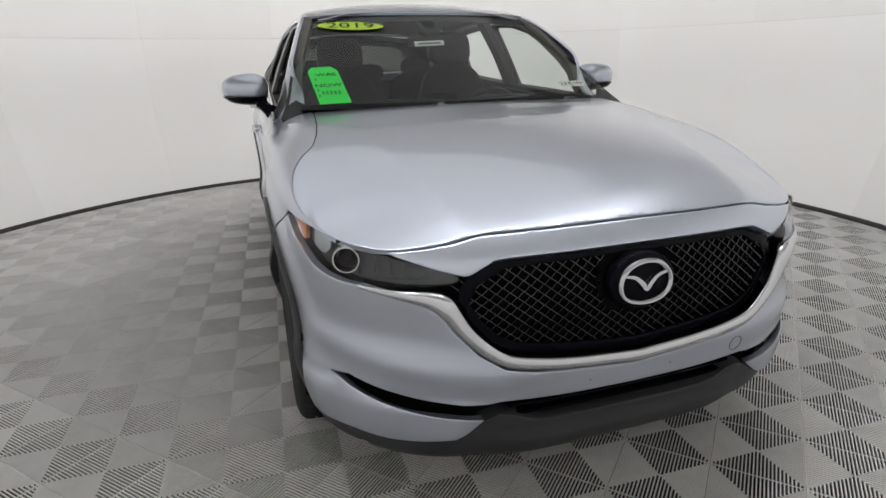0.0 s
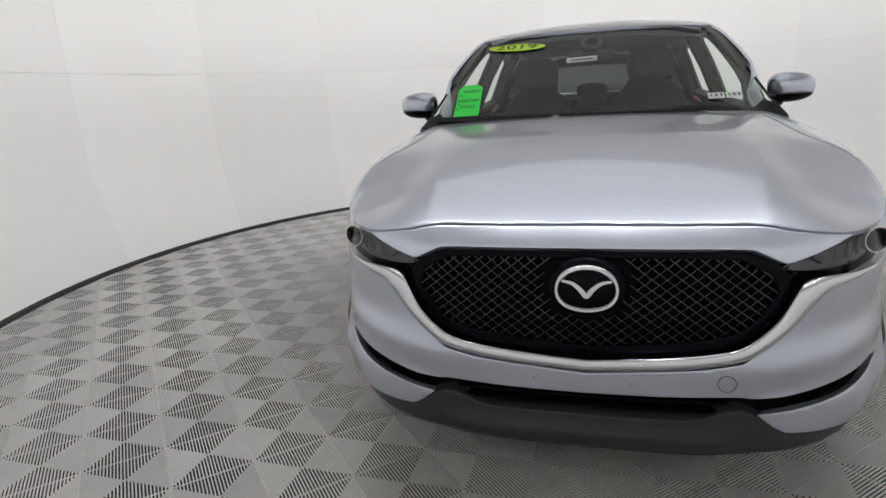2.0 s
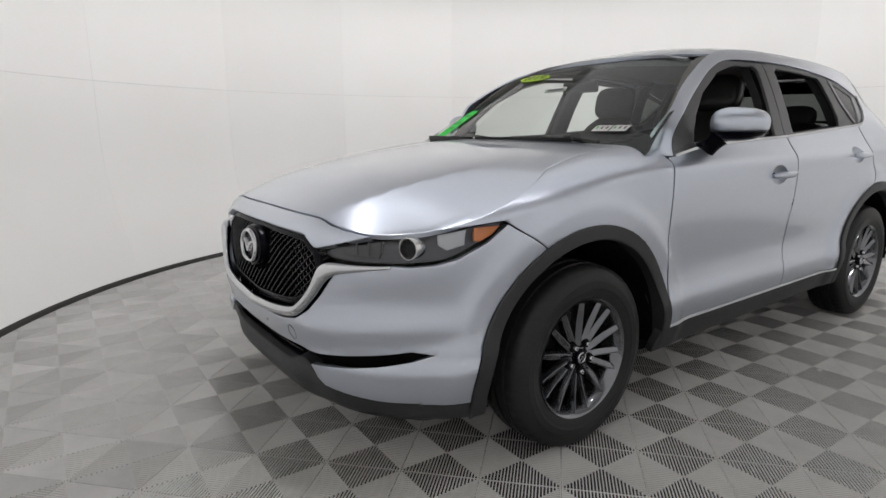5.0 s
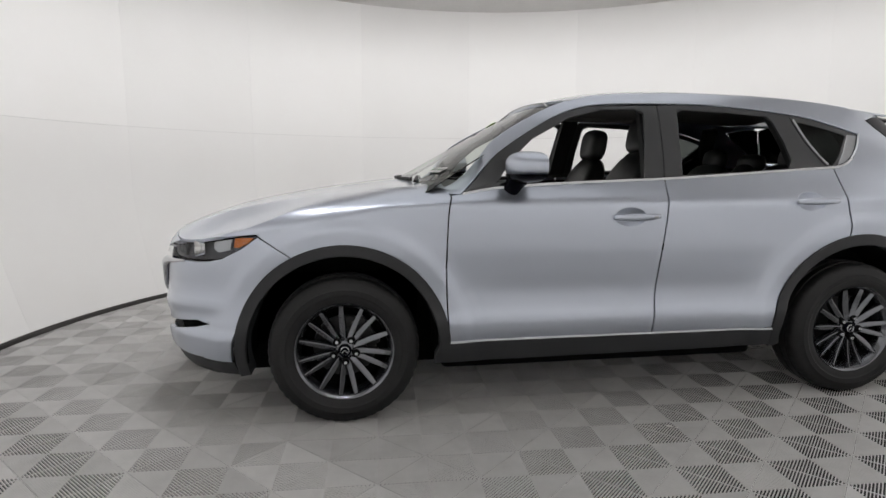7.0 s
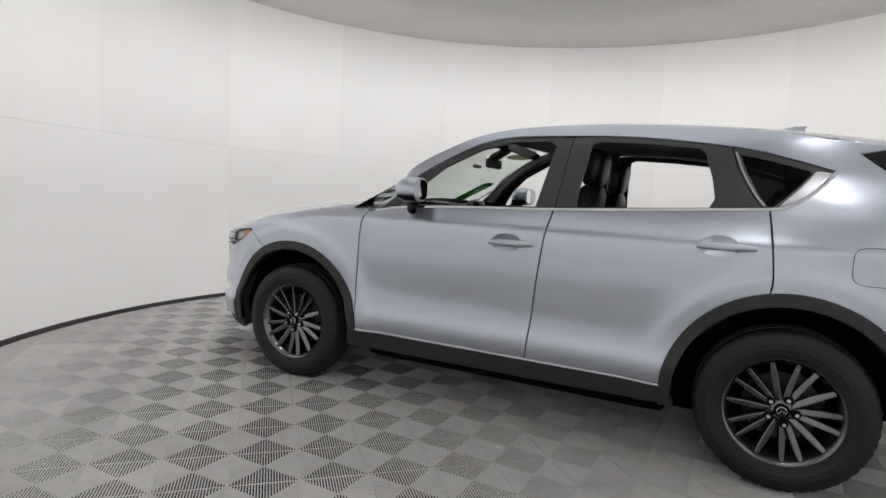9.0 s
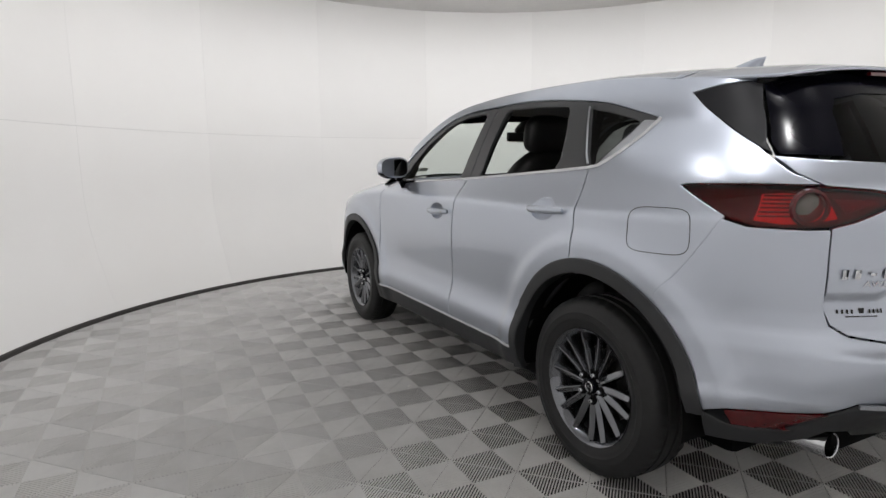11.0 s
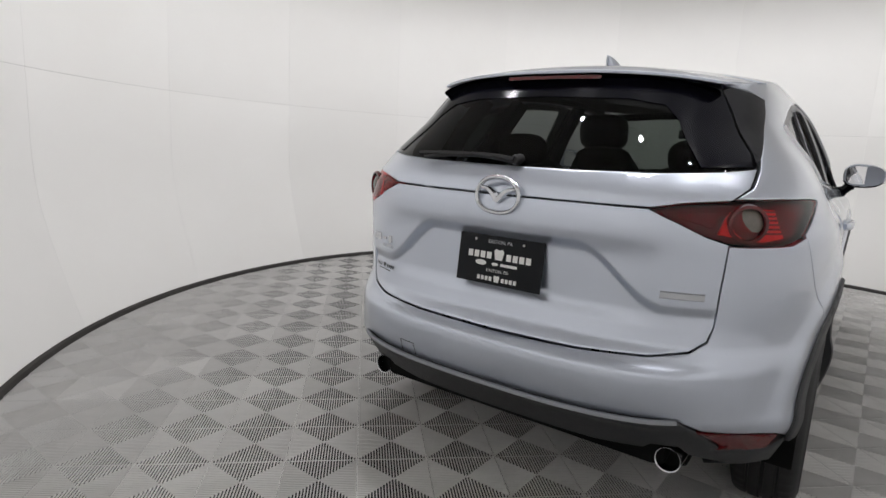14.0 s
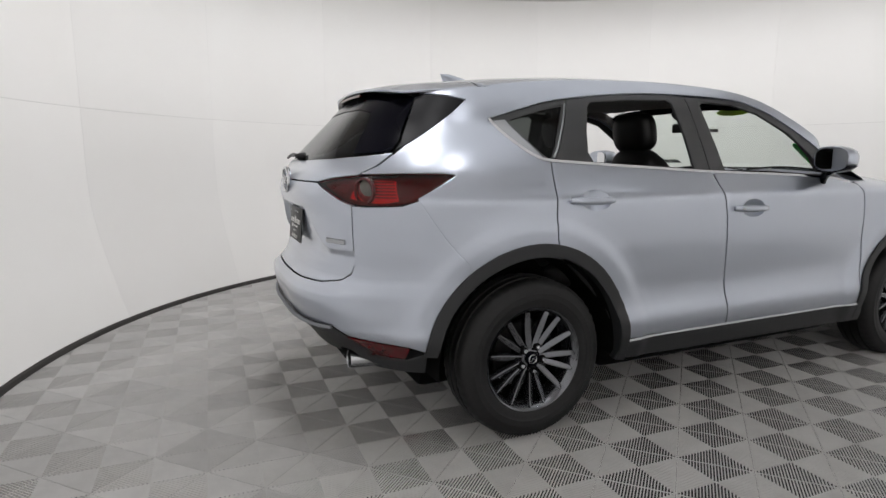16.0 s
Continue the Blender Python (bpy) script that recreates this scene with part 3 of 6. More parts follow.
def side_panels(mirror):
    kw = dict(parent=car, mirror=mirror)
    bottom = curve1([(-1.3, 0.395), (0.9, 0.385)])
    # front wing
    seam = [(1.66, 0.868), (1.61, 0.835), (1.572, 0.808)]
    top = [(u, wing_line(u)) for u in np.linspace(0.864, 2.0, 36)]
    a0 = math.degrees(math.atan2(0.808 - 0.36, 1.572 - WHEEL_X))
    loop = on_side(shift(spline(door_front, 4), GAP)) + [(0.862, fender_top(0.86) - 0.10 + ROLL * 0.9)] + top
    loop += on_side([(1.86, 0.912), (1.735, 0.918)]) + on_side(shift(seam, -0.0))
    loop += on_side(arc(WHEEL_X, 0.36, ARCH_OUT, a0, 176, 26))
    panel("front_wing", [loop], body, PAINT, step=0.02, **kw)
    # doors, lower halves
    loop = on_side(shift(spline(door_mid, 4), GAP)) + on_side([(-0.2 + 1.03 * k / 8, belt(-0.2 + 1.03 * k / 8) - 0.004) for k in range(9)])
    loop += on_side(shift(spline(door_front, 4)[::-1], -GAP))
    loop += on_side([(0.85 - 1.04 * k / 10, bottom(0.85 - 1.04 * k / 10)) for k in range(1, 10)])
    front = panel("front_door", [loop, scoop_loop(-0.083, 0.977)], body, PAINT, step=0.02, **kw)
    loop = on_side([(-0.86, 0.398)]) + on_side(arc(-WHEEL_X, 0.36, ARCH_OUT + 0.002, 6, 79, 14)) + on_side(shift(spline(door_rear, 4), GAP))
    loop += on_side([(-1.2 + 0.92 * k / 8, belt(-1.2 + 0.92 * k / 8) - 0.004) for k in range(9)])
    loop += on_side(shift(spline(door_mid, 4)[::-1], -GAP)) + on_side([(-0.2 - 0.66 * k / 8, bottom(-0.2 - 0.66 * k / 8)) for k in range(1, 8)])
    rear = panel("rear_door", [loop, scoop_loop(-1.072, 1.045)], body, PAINT, step=0.02, **kw)
    # rear quarter, roof side and windscreen pillar in one pressing
    loop = on_side(shift(spline(door_rear, 4)[::-1], -GAP))
    loop += on_side(arc(-WHEEL_X, 0.36, ARCH_OUT, 79, 129, 14))
    loop += on_side(spline([(-1.668, 0.80), (-1.74, 0.885), (-1.80, 0.97), (-1.86, 1.065)], 4))
    loop += on_side(spline([(-1.86, 1.072), (-1.79, 1.11), (-1.715, 1.152), (-1.70, 1.163), (-1.74, 1.170), (-1.90, 1.172)], 4))
    loop += [ry(0.63, 1.168), ry(0.66, 1.20), ry(0.672, 1.25)]
    loop += on_side(spline([(-1.862, 1.283), (-1.74, 1.353), (-1.63, 1.427), (-1.560, 1.484)], 4) + [(-1.64, 1.503), (-1.735, 1.512), (-1.735, 1.519), (-1.60, 1.533), (-1.475, 1.545)])
    loop += on_side(spline(roof_edge[::-1], 5)[1:])
    loop += on_side([(0.868, 1.128)]) + on_side([(0.80, 1.113)])
    loop += on_side(spline(glass_top, 5)) + on_side(spline(glass_rear, 4)[1:])
    panel("side_frame", [loop], body, PAINT, edge=0.001, step=0.02, **kw)
    # black window frames
    inner_f = [(0.60, 1.150), (0.42, 1.150), (0.1, 1.160), (-0.165, 1.170), (-0.195, 1.35), (-0.215, 1.505), (-0.18, 1.527), (0.02, 1.520), (0.20, 1.476), (0.40, 1.37), (0.52, 1.262)]
    inner_r = [(-0.375, 1.184), (-0.7, 1.200), (-0.985, 1.217), (-1.005, 1.26), (-0.985, 1.36), (-0.945, 1.475), (-0.92, 1.497), (-0.7, 1.516), (-0.44, 1.527), (-0.405, 1.51), (-0.385, 1.35)]
    inner_q = [(-1.092, 1.470), (-1.19, 1.450), (-1.29, 1.425), (-1.372, 1.400), (-1.382, 1.390), (-1.33, 1.328), (-1.27, 1.262), (-1.236, 1.232), (-1.216, 1.234), (-1.182, 1.285), (-1.128, 1.386)]
    frame_f = on_side([(-0.2 + 0.98 * k / 8, belt(-0.2 + 0.98 * k / 8) + 0.002) for k in range(9)] + spline(glass_top, 5)[2:20]
                      + [(-0.298, 1.548), (-0.285, 1.35), (-0.268, 1.17)])
    panel("window_frame", [frame_f, on_side(inner_f)], body, SATIN, parent=front, lift=-0.007, mirror=mirror, step=0.03)
    frame_r = on_side([(-1.20, belt(-1.20) + 0.003), (-0.9, belt(-0.9) + 0.002), (-0.6, belt(-0.6) + 0.002), (-0.272, 1.170), (-0.289, 1.35), (-0.302, 1.548)]
                      + spline([(-0.4, 1.554), (-0.66, 1.547), (-0.92, 1.523), (-1.055, 1.503)], 4) + [(-1.10, 1.38), (-1.165, 1.27)])
    panel("window_frame", [frame_r, on_side(inner_r)], body, SATIN, parent=rear, lift=-0.007, mirror=mirror, step=0.03)
    quarter = on_side([(-1.205, belt(-1.205) + 0.003), (-1.169, 1.27), (-1.104, 1.38), (-1.06, 1.502)] + spline(glass_top[-2:], 4) + spline(glass_rear, 4)[1:])
    panel("quarter_window_frame", [quarter, on_side(inner_q)], body, SATIN, parent=car, lift=-0.006, mirror=mirror, step=0.03)
    panel("quarter_window", [on_side(inner_q)], body, PRIVACY, parent=car, lift=-0.010, mirror=mirror, step=0.04, thick=0.0)
    # silver corner behind the quarter glass
    tri = on_side([(-1.262, 1.234), (-1.305, 1.249), (-1.363, 1.286), (-1.43, 1.350), (-1.462, 1.394), (-1.398, 1.400), (-1.345, 1.330), (-1.285, 1.263)])
    panel("quarter_trim", [tri], body, SATINCHROME, parent=car, lift=-0.003, mirror=mirror, step=0.03)
    seam = [body(*bx(x, z)) for x, z in spline([(-1.074, 1.478), (-1.112, 1.386), (-1.168, 1.285), (-1.206, 1.236)], 5)]
    part("quarter_window_strip", sweep([Vector((p.x, (-1 if mirror else 1) * (p.y - 0.003), p.z)) for p in seam], [(-0.004, -0.004), (0.004, -0.004), (0.003, 0.004), (-0.003, 0.004)]), SATINCHROME, car)
    # bright strip along the belt, round the rear of the glass
    s = -1 if mirror else 1
    path = [body(x, belt(x)) for x in np.linspace(0.78, -1.22, 40)] + [body(*bx(x, z)) for x, z in spline(glass_rear[::-1], 5)[2:]]
    path = [Vector((p.x, s * (p.y + 0.002), p.z)) for p in path]
    part("belt_trim", sweep(path, [(-0.004, -0.006), (0.004, -0.006), (0.004, 0.006), (-0.004, 0.006)]), CHROME, car)
    # black sill and wheel-arch mouldings
    sill = on_side([(0.895 - 1.76 * k / 14, 0.383 + 0.0045 * k / 14 * 2) for k in range(15)] + [(-0.90, 0.34), (-0.915, 0.30), (-0.6, 0.288), (0, 0.284), (0.6, 0.281), (0.92, 0.28), (0.92, 0.33)])
    panel("sill_cladding", [sill], body, CLAD, parent=car, lift=0.008, mirror=mirror, thick=0.03, edge=0.004)
    path = [body(x, 0.389) for x in np.linspace(0.85, -0.85, 30)]
    path = [Vector((p.x, s * (p.y + 0.004), p.z)) for p in path]
    part("sill_strip", sweep(path, [(-0.005, -0.005), (0.005, -0.005), (0.002, 0.004), (-0.002, 0.004)]), SATINCHROME, car)
    for wx, a_from, a_to in ((WHEEL_X, 187, -14), (-WHEEL_X, 187, -14)):
        if wx > 0:
            outer = [(wx + ARCH_OUT * math.cos(radians(a)), 0.36 + ARCH_OUT * 1.01 * math.sin(radians(a))) for a in np.linspace(a_from, a_to, 44)]
            inner = [(wx + ARCH_IN * math.cos(radians(a)), 0.36 + ARCH_IN * 1.01 * math.sin(radians(a))) for a in np.linspace(a_to, a_from, 44)]
        else:
            outer = [(wx + ARCH_OUT * math.cos(radians(a)), 0.36 + ARCH_OUT * 1.02 * math.sin(radians(a))) for a in np.linspace(172, -8, 44)]
            inner = [(wx + ARCH_IN * math.cos(radians(a)), 0.36 + ARCH_IN * 1.01 * math.sin(radians(a))) for a in np.linspace(-8, 172, 44)]
        panel("wheel_arch_cladding", [on_side(outer + inner)], body, CLAD, parent=car, lift=0.012, mirror=mirror, thick=0.07, edge=0.005, step=0.016)
    # inner liner of each wheel housing
    for wx in (WHEEL_X, -WHEEL_X):
        bm = bmesh.new()
        rows = []
        for y in (0.885, 0.84, 0.60):
            rows.append([bm.verts.new((wx + 0.448 * math.cos(radians(a)), s * y, 0.36 + 0.448 * math.sin(radians(a)))) for a in np.linspace(-6, 186, 36)])
        for a, b in zip(rows, rows[1:]):
            for k in range(35):
                bm.faces.new((a[k], a[k + 1], b[k + 1], b[k]))
        bm.faces.new(rows[-1])
        part("wheel_housing", bm, DEEP, car)
    # fuel flap on the left, handles on both
    handle(front, -0.083, 0.977, mirror, True)
    handle(rear, -1.072, 1.045, mirror, False)
    return front, rear


def handle(door, x, z, mirror, lock):
    """A pull handle over a round scoop."""
    s = -1 if mirror else 1
    y = body(x, z).y
    bm = bmesh.new()
    rings = []
    for k in range(8):
        t = k / 7
        rings.append([bm.verts.new((px, s * (body(px, pz).y - 0.002 - 0.030 * math.sin(t * math.pi / 2)), pz)) for px, pz in scoop_loop(x, z, 1.03 * (1 - t))])
    for a, b in zip(rings, rings[1:]):
        for j in range(24):
            bm.faces.new((a[j], a[(j + 1) % 24], b[(j + 1) % 24], b[j]))
    bmesh.ops.remove_doubles(bm, verts=bm.verts, dist=1e-5)
    bmesh.ops.recalc_face_normals(bm, faces=bm.faces)
    part("handle_scoop", bm, PAINT, door)
    path = []
    for k in range(15):
        t = k / 14
        px = x + 0.118 - 0.236 * t
        path.append((px, s * (body(px, z).y + 0.010 + 0.020 * math.sin(math.pi * t) ** 0.6), z + 0.004 * t))
    sec = [(0.011 * math.cos(a) * (1 if s > 0 else -1), 0.017 * math.sin(a)) for a in np.linspace(0, math.tau, 13)[:-1]]
    part("door_handle", sweep(path, sec, scale=lambda t: 0.45 + 0.55 * math.sin(math.pi * min(max(t, 0.02), 0.98)) ** 0.35), PAINT, door, "silver door handle")
    if lock:
        px = x - 0.085
        part("key_cover", box((0.02, 0.004, 0.010), (px, s * (body(px, z).y + 0.034), z + 0.003), 0.001), SATINCHROME, door)


DOORS = [side_panels(False), side_panels(True)]


# ---- bonnet, roof, windscreen ----
edge_pts = [body(u, wing_line(u)) for u in np.linspace(0.80, 1.995, 46)]
hood_zc = curve1([(0.8, 1.172), (1.0, 1.160), (1.3, 1.128), (1.6, 1.085), (1.9, 1.027), (2.08, 0.972), (2.16, 0.940), (2.20, 0.921), (2.3, 0.88)])


hood_y = curve1([(p.x, p.y) for p in edge_pts[::5]] + [(2.10, 0.76), (2.2, 0.71), (2.3, 0.67)])
hood_ez = curve1([(p.x, p.z) for p in edge_pts[::5]] + [(2.10, 0.89), (2.2, 0.88), (2.3, 0.87)])
hood_ridge = curve1([(0.8, 0.62), (1.2, 0.595), (1.7, 0.535), (2.0, 0.485), (2.2, 0.44), (2.3, 0.42)])


lip_w = curve1([(0.0, 0.921), (0.2, 0.920), (0.4, 0.918), (0.455, 0.913), (0.52, 0.901), (0.60, 0.897), (0.666, 0.893), (0.745, 0.899), (0.79, 0.904), (0.88, 0.908)])
lip_pts = [body(*fy(y, lip_w(y))) for y in np.linspace(0, 0.88, 45)]
hood_x = curve1([(0.0, lip_pts[0].x)] + [(p.y, p.x) for p in lip_pts[2::2]])
hood_lip = curve1([(0.0, lip_pts[0].z)] + [(p.y, p.z) for p in lip_pts[2::2]])


def bonnet(x, y):
    """The dome, brought down to its leading edge over the grille."""
    p = bonnet_dome(x, y)
    a = min(abs(y), 0.83)
    xf = hood_x(a)
    k = max(0.0, 1 - (xf - x) / 0.85) ** 2 if x < xf else 1.0
    near = smooth01(1 - (xf - x) / 0.14) if x < xf else 1.0
    whole_drop, soft_drop = hood_lip(a) - bonnet_dome(xf, a).z, -0.022 * math.exp(-((a - 0.66) / 0.13) ** 2)
    p.z += soft_drop * k + (whole_drop - soft_drop) * near - 0.35 * max(0.0, x - xf)
    return p


def bonnet_dome(x, y):
    """Domed in the middle; it falls away outside two creases that run back from the grille's corners."""
    ye, ze, zc, yr = hood_y(x), hood_ez(x), hood_zc(x), hood_ridge(x)
    drop = 0.016 + 0.006 * smooth01((2.1 - x) / 0.8)
    if abs(y) < yr:
        z = zc - drop * (y / yr) ** 2
    else:
        s = min((abs(y) - yr) / (ye - yr), 1.3)
        z = zc - drop + (ze - zc + drop) * (0.86 * s + 0.14 * s * s)
    return Vector((x, y, z))


def hood_loop():
    left = [(p.x, p.y - GAP) for p in edge_pts if 0.90 < p.x]
    front = [(hood_x(y) - 0.002, y) for y in np.linspace(left[-1][1] - 0.012, 0.0, 28)]
    back = spline([(0.985, 0.0), (0.975, 0.3), (0.94, 0.55), (0.90, 0.70)], 5)
    half = [(x, y) for x, y in back] + left + [tuple(q) for q in front]
    return half + [(x, -y) for x, y in half[::-1]]


panel("bonnet", [hood_loop()], bonnet, PAINT, car, step=0.02, thick=0.015)

roof_zc = curve1([(-1.95, 1.545), (-1.75, 1.588), (-1.47, 1.618), (-1.2, 1.642), (-0.8, 1.663), (-0.45, 1.668), (-0.1, 1.652), (0.15, 1.612), (0.30, 1.572), (0.45, 1.51)])


def roof(x, y):
    ze = edge_z(max(x, -1.47))
    ye = width_at(x, ze)
    zc = roof_zc(x)
    if x < -1.47:
        ze = 1.548 - 0.10 * (-1.47 - x)
        ye = 0.598 - 0.13 * (-1.47 - x)
    t = min(abs(y) / ye, 1.2)
    return Vector((x, y, zc - (zc - ze) * t ** 2.4))


side = [(x, width_at(x, edge_z(x)) - 0.003) for x in np.linspace(0.19, -1.46, 27)]
half = spline([(0.283, 0.0), (0.272, 0.2), (0.243, 0.40), (0.205, 0.55)], 4)[:-1] + side + spline([(-1.474, 0.575), (-1.45, 0.4), (-1.43, 0.0)], 5)
panel("roof", [[tuple(q) for q in half] + [(q[0], -q[1]) for q in half[::-1]]], roof, PAINT, car, step=0.045)
half = spline([(-1.436, 0.0), (-1.455, 0.4), (-1.482, 0.590)], 5) + spline([(-1.49, 0.590), (-1.66, 0.566), (-1.785, 0.535), (-1.835, 0.495), (-1.897, 0.3), (-1.918, 0.0)], 6)
panel("roof_spoiler", [[tuple(q) for q in half] + [(q[0], -q[1]) for q in half[::-1]]], roof, PAINT, car, step=0.04, thick=0.007, edge=0.003)


def screen_x(y, z):
    return 0.27 + (1.575 - z) / 0.55 - 0.24 * y * y


def screen(y, z):
    return Vector((screen_x(y, z), y, z))


def screen_half(y_in=0.0, low=1.105, top_in=0.0):
    right = []
    for x, z in spline(roof_edge[:5], 5):
        right.append((min(width_at(x, z) - 0.018 - y_in, 0.9), z))
    right = [q for q in right if q[1] > low + 0.01 and q[1] < 1.53 - top_in]
    head = [(0.545 - y_in, 1.545 - top_in), (0.40, 1.562 - top_in), (0.2, 1.572 - top_in), (0.0, 1.576 - top_in)]
    return [(0.0, low), (0.3, low), (0.6, low), (right[0][0], low)] + right + head


def whole(half):
    return half + [(-y, z) for y, z in half[::-1] if y > 1e-6]


panel("windscreen", [whole(screen_half())], screen, GLASS, car, "clear windscreen with a black border", step=0.06, thick=0.0, out=1.0, lift=-0.004, edge=0)
border_in = whole([(0.0, 1.150), (0.45, 1.152), (0.70, 1.158), (0.752, 1.19)] + [(y - 0.013, z) for y, z in screen_half()[6:-4]] + [(0.50, 1.512), (0.25, 1.532), (0.0, 1.536)])
panel("screen_border", [whole(screen_half()), border_in], screen, GLOSSBLACK, car, step=0.05, thick=0.002, lift=-0.006, edge=0)
# bright line along the head of the screen
part("screen_trim", sweep([screen(y, 1.580 - 0.012 * (abs(y) / 0.4) ** 2 - 0.02 * smooth01((abs(y) - 0.4) / 0.15)) + Vector((0.004, 0, 0.004)) for y in np.linspace(-0.56, 0.56, 30)], circle_section(0.006, 6)), SATINCHROME, car)


def cowl(x, y):
    return Vector((x, y, 1.128 - 0.06 * (x - 0.9) - 0.02 * y * y))


panel("cowl", [[(1.02, -0.70), (1.02, 0.70), (0.80, 0.755), (0.66, 0.77), (0.66, -0.77), (0.80, -0.755)]], cowl, CLAD, car, step=0.08, thick=0.01)
for s, y0, y1 in ((1, 0.62, -0.06), (1, -0.02, -0.66)):
    arm = [Vector((0.985 - 0.10 * t, y0 + (y1 - y0) * t, 1.150 + 0.022 * math.sin(math.pi * t))) for t in np.linspace(0, 1, 10)]
    wiper = part("wiper", sweep(arm, [(-0.009, -0.004), (0.009, -0.004), (0.006, 0.007), (-0.006, 0.007)], scale=lambda t: 1.1 - 0.5 * t), BLACKTRIM, car)
    blade = [Vector((screen_x(y, 1.152) + 0.004, y, 1.158)) for y in np.linspace(y0 - 0.15, y1 - 0.08, 12)]
    part("wiper_blade", sweep(blade, [(-0.004, -0.012), (0.004, -0.012), (0.006, 0.01), (-0.006, 0.01)]), RUBBER, wiper)

# ---- nose ----
top_l = [bx(1.728, 0.905), bx(1.80, 0.853), bx(1.90, 0.803), bx(1.97, 0.787), bx(2.04, 0.783)]
wing_l = [fy(0.735, 0.786), fy(0.66, 0.775), fy(0.585, 0.757), fy(0.560, 0.727), fy(0.520, 0.672), fy(0.463, 0.611), fy(0.395, 0.567), fy(0.30, 0.547), fy(0.2, 0.535), fy(0.0, 0.517)]
a_s = math.degrees(math.atan2(0.808 - 0.36, 1.572 - WHEEL_X))
arch_f = on_side(arc(WHEEL_X, 0.36, ARCH_OUT, -4, a_s, 18))
low_l = [bx(1.853, 0.318), bx(1.93, 0.318), bx(2.0, 0.321), fy(0.77, 0.325), fy(0.70, 0.328), fy(0.60, 0.340), fy(0.52, 0.352), fy(0.487, 0.372),
         fy(0.445, 0.408), fy(0.50, 0.421), fy(0.60, 0.437), fy(0.70, 0.455), fy(0.775, 0.473), fy(0.815, 0.493),
         fy(0.775, 0.507), fy(0.70, 0.492), fy(0.60, 0.476), fy(0.50, 0.463), fy(0.43, 0.458), fy(0.40, 0.462), fy(0.36, 0.462), fy(0.2, 0.456), fy(0.0, 0.453)]
half = arch_f[:1] + arch_f[1:] + on_side([(1.575, 0.806), (1.614, 0.832), (1.664, 0.866)]) + top_l + wing_l
loop = half[:-1] + [half[-1]] + flip_nose(half[:-1])[::-1] + flip_nose(low_l[:-1]) + low_l[::-1]


def bumper(u, w):
    """The skin of the nose with the swell that runs out over each lamp slot."""
    p = body(u, w)
    y, z = abs(p.y), p.z
    puff = math.exp(-((z - 0.545 - 0.04 * smooth01((y - 0.4) / 0.4)) / 0.045) ** 2) * smooth01((y - 0.1) / 0.4) * smooth01((0.88 - y) / 0.08)
    hollow = math.exp(-((z - 0.66) / 0.07) ** 2) * smooth01((y - 0.40) / 0.35) * smooth01((0.92 - y) / 0.3)
    n = Vector((0.8 - 0.3 * smooth01((y - 0.5) / 0.35), 0.5 * (1 if p.y > 0 else -1) * smooth01((y - 0.4) / 0.4), 0))
    p += n * (0.018 * puff - 0.015 * hollow)
    p += n * (0.020 * smooth01((0.485 - z) / 0.055) + 0.016 * smooth01((0.48 - z) / 0.15)) * smooth01((y - 0.4) / 0.12)
    return p


SKINS.append(bumper)
front_bumper = panel("front_bumper", [loop], bumper, PAINT, car, step=0.028, thick=0.02, edge=0.003)
# dark back of the slots and of the air intake
back = [fy(0.875, 0.46), fy(0.86, 0.56), fy(0.6, 0.53), fy(0.42, 0.50), fy(0.0, 0.48), fy(-0.42, 0.50), fy(-0.6, 0.53), fy(-0.86, 0.56), fy(-0.875, 0.46),
        fy(-0.7, 0.40), fy(-0.5, 0.36), fy(-0.3, 0.355), fy(0.0, 0.35), fy(0.3, 0.355), fy(0.5, 0.36), fy(0.7, 0.40)]
panel("intake_back", [back], body, DEEP, front_bumper, lift=-0.045, thick=0, edge=0)
for z in (0.436, 0.405):
    path = [body(*fy(y, z)) + Vector((-0.028, 0, 0)) for y in np.linspace(-0.37, 0.37, 25)]
    part("intake_slat", sweep(path, [(-0.014, -0.005), (0.010, -0.006), (0.014, 0.004), (-0.014, 0.006)]), GLOSSBLACK, front_bumper)
# lower lip
lip_top = [bx(1.853, 0.312), bx(2.0, 0.315), fy(0.77, 0.319), fy(0.70, 0.322), fy(0.60, 0.334), fy(0.525, 0.345), fy(0.487, 0.362), fy(0.44, 0.400), fy(0.40, 0.418), fy(0.36, 0.412), fy(0.31, 0.388), fy(0.27, 0.379), fy(0.0, 0.376)]
lip_low = [fy(0.0, 0.222), fy(0.4, 0.225), fy(0.6, 0.228), fy(0.75, 0.232), bx(2.0, 0.236), bx(1.90, 0.238), bx(1.835, 0.24)]


def lip(u, w):
    p = body(u, w)
    z, y = p.z, abs(p.y)
    p += Vector((1, 0, 0)) * 0.02 * smooth01((0.36 - z) / 0.05) * smooth01((0.5 - y) / 0.2)
    p += Vector((0.5, 0.5 * (1 if p.y > 0 else -1), 0)) * (0.008 + 0.016 * smooth01((y - 0.4) / 0.12))
    p.x -= 0.05 * smooth01((0.26 - z) / 0.05)
    return p


SKINS.append(lip)
panel("front_lip", [lip_top + flip_nose(lip_top[:-1])[::-1] + flip_nose(lip_low[1:])[::-1] + lip_low], lip, CLAD, car, step=0.03, thick=0.04, edge=0.006)
